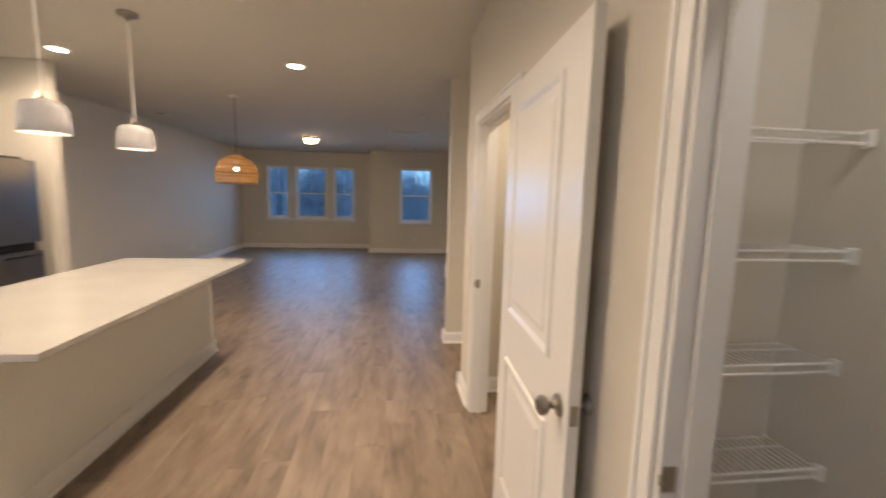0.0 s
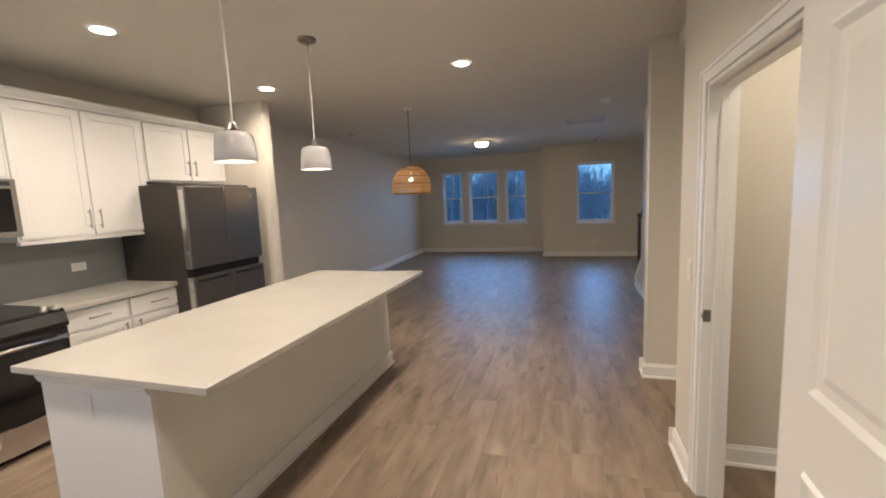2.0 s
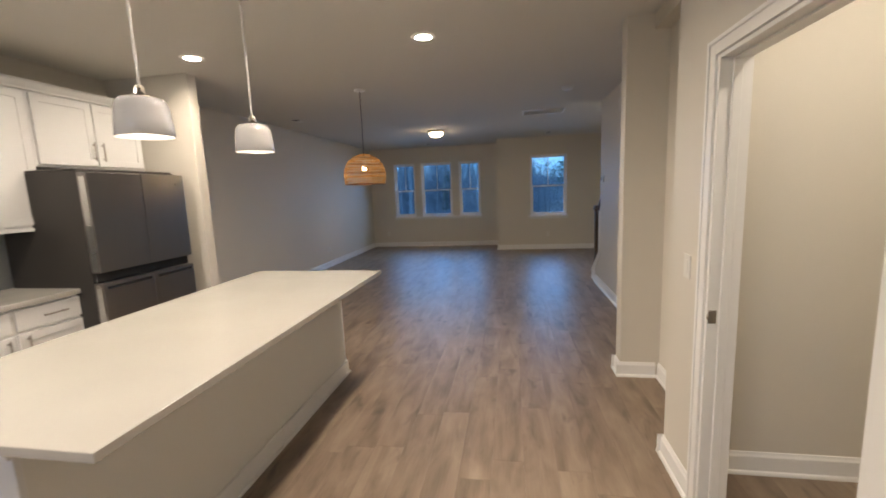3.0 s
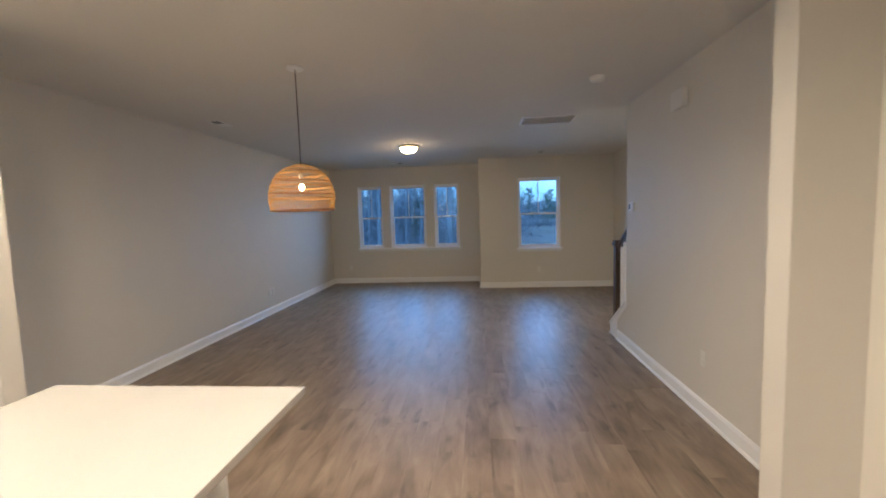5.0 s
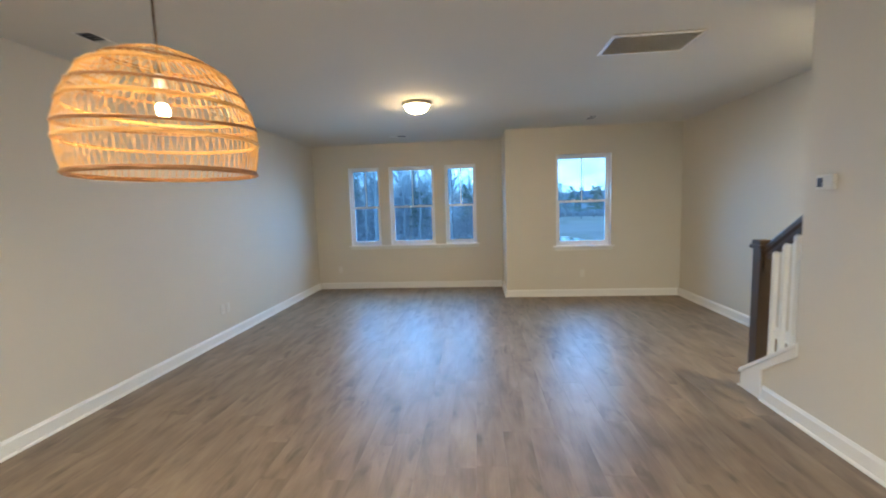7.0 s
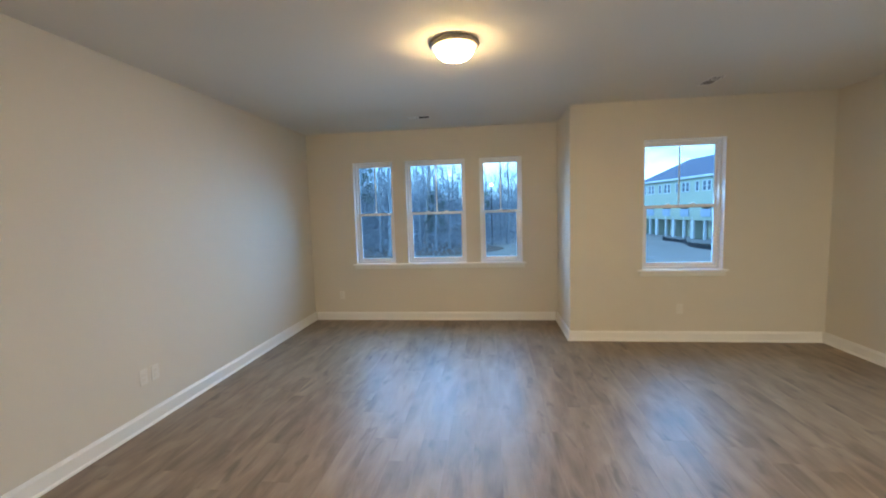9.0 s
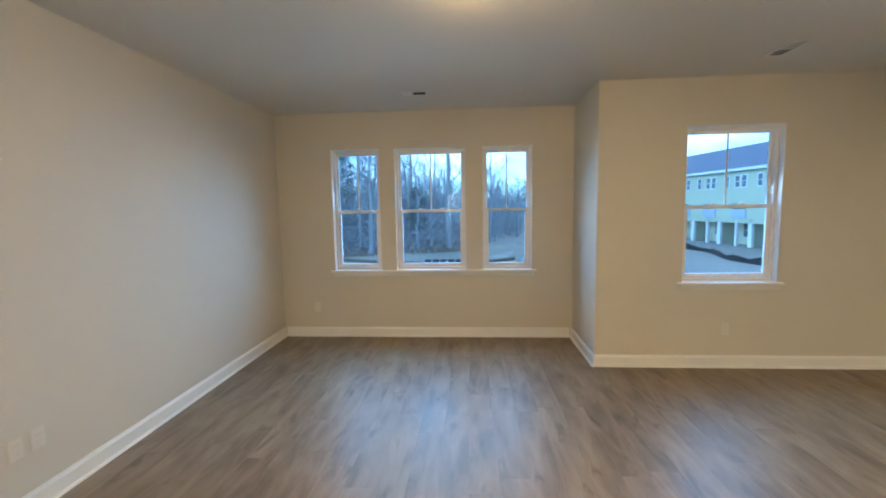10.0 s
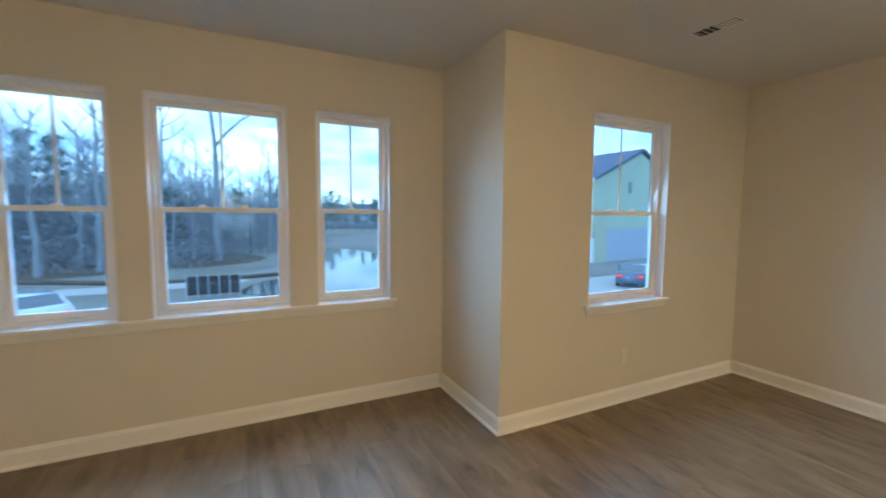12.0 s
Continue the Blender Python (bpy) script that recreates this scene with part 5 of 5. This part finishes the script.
def row_house():
    h = thing("row_building", "unfinished three-storey row of houses in pale yellow sheathing", "building")
    q = 0.7
    n, uw, dep, e1, e2, eave = 9, 6.3 * q, 16.0, 3.0, 5.7, 8.35
    L = n * uw
    for k in range(n):
        x = k * uw
        for x0, x1, z0, z1 in ((0, 0.35, 0, e1), (2.55, 2.9, 0, e1), (5.95, 6.3, 0, e1), (0, 6.3, e1 - 0.45, e1), (0, 0.9, e1, eave), (3.6, 6.3, e1, eave), (0.9, 3.6, e1, e1 + 1.05), (0.9, 3.6, e1 + 1.65, eave)):
            b = boxed(x + x0 * q, x + x1 * q, 0, 0.3, z0, z1)
            part("front_wall", b, WHITEEXT if z1 <= e1 and x1 - x0 < 1 else (WRAP if (x0, z0) == (0.9, e1) else SIDING), h)
        b = bmesh.new()
        box(b, x + 0.01, x + uw - 0.01, 2.2, 2.4, 0, e2)
        box(b, x + 0.01, x + uw - 0.01, 0.3, 2.2, e1 - 0.2, e1)
        box(b, x + 0.9 * q, x + 3.6 * q, 0.3, 2.2, e2 - 0.25, e2)
        part("recess", b, BAYHAZE, h, "unfinished porch bays, paled for distance haze")
        part("party_wall", boxed(x - 0.1, x + 0.1, 0.31, 2.19, 0, e2), SIDING, h)
        part("balcony_rail", boxed(x + 0.9 * q, x + 3.6 * q, -0.12, -0.005, e1 + 0.1, e1 + 1.05), WRAP, h, "pale grey balcony front")
        far_window(h, x + 1.5 * q, e2 + 0.75, 0.6, 1.2)
        far_window(h, x + 2.8 * q, e2 + 0.75, 0.6, 1.2)
        far_window(h, x + 4.9 * q, e2 + 0.75, 0.55, 1.2)
        far_window(h, x + 4.3 * q, 0.9, 0.6, 1.5, 2.2)
    part("gable_wall", prism(bmesh.new(), [(0.3, 0), (dep, 0), (dep, eave), (dep / 2 + 0.15, eave + 3.3), (0.3, eave)], "x", -0.02, 0.3), SIDINGG, h, "pale green gable end")
    part("gable_wrap", boxed(-0.08, -0.025, 0.32, dep, 0, 3.4), WRAP, h, "grey house wrap")
    part("gable_wall", prism(bmesh.new(), [(0.3, 0), (dep, 0), (dep, eave), (dep / 2 + 0.15, eave + 3.3), (0.3, eave)], "x", L - 0.3, L), SIDINGG, h)
    part("back_wall", boxed(0, L, dep, dep + 0.3, 0, eave), SIDING, h)
    gw = part("gable_window", boxed(-0.10, -0.03, 5.9, 6.4, 7.2, 8.4), EXTGLASS, h)
    b = prism(bmesh.new(), [(-0.45, eave - 0.1), (dep / 2 + 0.15, eave + 3.5), (dep + 0.6, eave - 0.1), (dep + 0.6, eave + 0.1), (dep / 2 + 0.15, eave + 3.75), (-0.45, eave + 0.1)], "x", -0.35, L + 0.35)
    part("roof", b, ROOF, h, "slate blue shingle roof")
    part("fascia", boxed(-0.35, L + 0.35, -0.5, -0.455, eave - 0.2, eave + 0.08), WHITEEXT, h, "white fascia")
    return h


rh = row_house()
# street front faces west; x of the building runs north from its near gable
rh.matrix_world = Matrix.Translation((30.3, 39.1, GZ)) @ Matrix(((-0.145, 0.989, 0, 0), (0.989, 0.145, 0, 0), (0, 0, 1, 0), (0, 0, 0, 1)))

fh = thing("far_house", "distant blue-grey house with a dark roof", "house", at(51, 190, GZ))
part("wall", boxed(-9, 9, -5, 5, 0, 6.5), WRAP, fh)
part("roof", prism(bmesh.new(), [(-5.5, 6.3), (0, 9.2), (5.5, 6.3), (5.5, 6.55), (0, 9.5), (-5.5, 6.55)], "x", -9.4, 9.4), ROOF, fh)
for i in range(5):
    for z in (0.9, 3.9):
        far_window(fh, -7 + 3.5 * i, z, 1.0, 1.5, -5.0)


def car(m, label, paint):
    c = thing("car", label, "car", m)
    side = [(-2.2, 0.32), (-2.25, 0.75), (-1.95, 0.98), (-1.35, 1.02), (-0.95, 1.42), (0.9, 1.46), (1.65, 1.05), (2.15, 0.98), (2.25, 0.6), (2.2, 0.32)]
    b = prism(bmesh.new(), side, "y", -0.86, 0.86)
    bmesh.ops.bevel(b, geom=list(b.edges), offset=0.07, segments=2, affect="EDGES")
    part("body", b, paint, c, "", True)
    for s in (-1, 1):
        part("side_window", prism(bmesh.new(), [(-1.15, 1.06), (-0.85, 1.36), (0.82, 1.39), (1.4, 1.08)], "y", s * 0.862, s * 0.868), EXTGLASS, c)
        for x in (-1.4, 1.4):
            wb = lathe(bmesh.new(), [(0.19, -0.11), (0.30, -0.11), (0.335, -0.08), (0.335, 0.08), (0.30, 0.11), (0.19, 0.11)], 18)
            wh = part("wheel", wb, RUBBER, c)
            wh.matrix_basis = pose(x, s * 0.80, 0.335, 90)
            part("rim", lathe(bmesh.new(), [(0.0, -0.09), (0.19, -0.10), (0.19, 0.10), (0.0, 0.09)], 14), STEEL2, wh)
        part("tail_lamp", boxed(2.17, 2.27, s * 0.62 - 0.16, s * 0.62 + 0.16, 0.74, 0.9, 0.02), REDLENS, c, "red tail lamp")
    b = prism(bmesh.new(), [(0.98, 1.44), (1.60, 1.085), (1.612, 1.095), (0.99, 1.452)], "y", -0.7, 0.7)
    part("rear_window", b, EXTGLASS, c)
    b = prism(bmesh.new(), [(-1.32, 1.05), (-0.97, 1.41), (-0.985, 1.418), (-1.335, 1.058)], "y", -0.7, 0.7)
    part("windscreen", b, EXTGLASS, c)


car(at(-9.2, 30.9, GZ + 0.02, -55), "pale blue-white car standing on the pale street", CARPAINT)
car(at(23.2, 28.5, GZ + 0.02, 215), "dark blue-grey car with red tail lamps lit", DARKPAINT)

fence = thing("fence_panel", "short black slatted metal fence panel", "fence", at(-2.75, 35.2, GZ))
for z in (0.18, 1.14):
    part("rail", boxed(-1.35, 1.35, -0.03, 0.03, z, z + 0.07), BLACKMETAL, fence)
for i in range(6):
    x = -1.33 + i * 0.532
    part("post", boxed(x - 0.03, x + 0.03, -0.04, 0.04, 0, 1.26), WRAP, fence, "pale grey post")
for i in range(25):
    x = -1.30 + i * 0.108
    part("slat", boxed(x - 0.048, x + 0.048, -0.012, 0.012, 0.2, 1.18), BLACKMETAL, fence)

lampost = thing("street_lamp", "distant lit street lamp on a thin pole", "street lamp", at(-0.4, 62, GZ))
part("pole", tube(bmesh.new(), [(0, 0, 0), (0, 0, 7.9)], [0.08, 0.05], 8), BLACKMETAL, lampost)
part("head", lathe(bmesh.new(), [(0.0, 7.9), (0.2, 7.95), (0.23, 8.1), (0.0, 8.3)], 12), LAMPHEAD, lampost, "lit lamp head")


sock = thing("erosion_sock", "long dark erosion sock lying along the grass edge", "erosion sock", at(0, 0, 0))
run = [(-17, 46.0), (-13, 44.2), (-9, 42.2), (-5.7, 41.3), (-2, 41.4), (1.3, 42.4), (3.0, 44.0)]
part("sleeve", tube(bmesh.new(), [(x, y, GZ + 0.13) for x, y in run], 0.16, 7), MULCH, sock, "", True)

silt = thing("silt_fence", "sagging black silt fence along the building plot", "fence", at(0, 0, 0))
rng = random.Random(9)
line = [(20.5 + 0.06 * k + 0.5 * math.sin(k * 0.5), 34.0 + 0.9 * k) for k in range(34)]
fv, ff = [], []
for k, (x, y) in enumerate(line):
    top = GZ + 0.55 + rng.uniform(-0.22, 0.1)
    fv += [(x, y, GZ - 0.02), (x, y, top), (x + 0.04, y, top), (x + 0.04, y, GZ - 0.02)]
    if k:
        a = 4 * k
        ff += [(a - 4, a, a + 1, a - 3), (a - 3, a + 1, a + 2, a - 2), (a - 2, a + 2, a + 3, a - 1)]
me = bpy.data.meshes.new("fabric")
me.from_pydata(fv, [], ff)
me.materials.append(BLACKMETAL)
new("fabric", me).parent = silt
for k in range(0, 34, 3):
    part("stake", boxed(line[k][0] + 0.05, line[k][0] + 0.10, line[k][1] - 0.025, line[k][1] + 0.025, GZ - 0.02, GZ + 0.8), BARK, silt)


# ---- floor planks ----
floor = tagged(new("floor"), "grey-brown wood-look plank floor", "floor", kind="structure")
PW, PL = 0.18, 1.22


def plank_mesh(length, width):
    b = bmesh.new()
    x, y, e = width / 2 - 0.0001, length / 2 - 0.0001, 0.0005
    lo = [b.verts.new((sx * x, sy * y, -0.011)) for sx, sy in ((-1, -1), (1, -1), (1, 1), (-1, 1))]
    md = [b.verts.new((sx * x, sy * y, -0.0007)) for sx, sy in ((-1, -1), (1, -1), (1, 1), (-1, 1))]
    hi = [b.verts.new((sx * (x - e), sy * (y - e), 0.0)) for sx, sy in ((-1, -1), (1, -1), (1, 1), (-1, 1))]
    for p, q in ((lo, md), (md, hi)):
        for i in range(4):
            b.faces.new((p[i], p[(i + 1) % 4], q[(i + 1) % 4], q[i]))
    b.faces.new(hi)
    return b


full = mesh_from("plank", plank_mesh(PL, PW), PLANK)
rng = random.Random(11)
rest_v, rest_f, count = [], [], 0
nrow = int(math.ceil((EAST + 0.1 - WEST) / PW))
for k in range(nrow):
    x = WEST + PW * (k + 0.5)
    y = -2.0 - rng.uniform(0.0, 1.0) * PL
    while y < NORTH:
        a, c = max(y, -2.0), min(y + PL, NORTH + 0.05)
        mid = (a + c) / 2
        if c - a > 0.02:
            whole = abs((c - a) - PL) < 1e-6
            near = whole and -2.0 < x < 1.95 and 0.9 < mid < 11.4
            if near and count < 298:
                p = new("plank", full)
                p.parent = floor
                p.location = (x, mid, 0)
                count += 1
            else:
                b = plank_mesh(c - a, PW)
                base = len(rest_v)
                b.verts.index_update()
                rest_v += [(v.co.x + x, v.co.y + mid, v.co.z) for v in b.verts]
                rest_f += [[base + v.index for v in f.verts] for f in b.faces]
                b.free()
        y += PL
me = bpy.data.meshes.new("outer_planks")
me.from_pydata(rest_v, [], rest_f)
me.materials.append(PLANK)
rest = tagged(new("outer_planks", me), kind="stuff")
rest.parent = floor
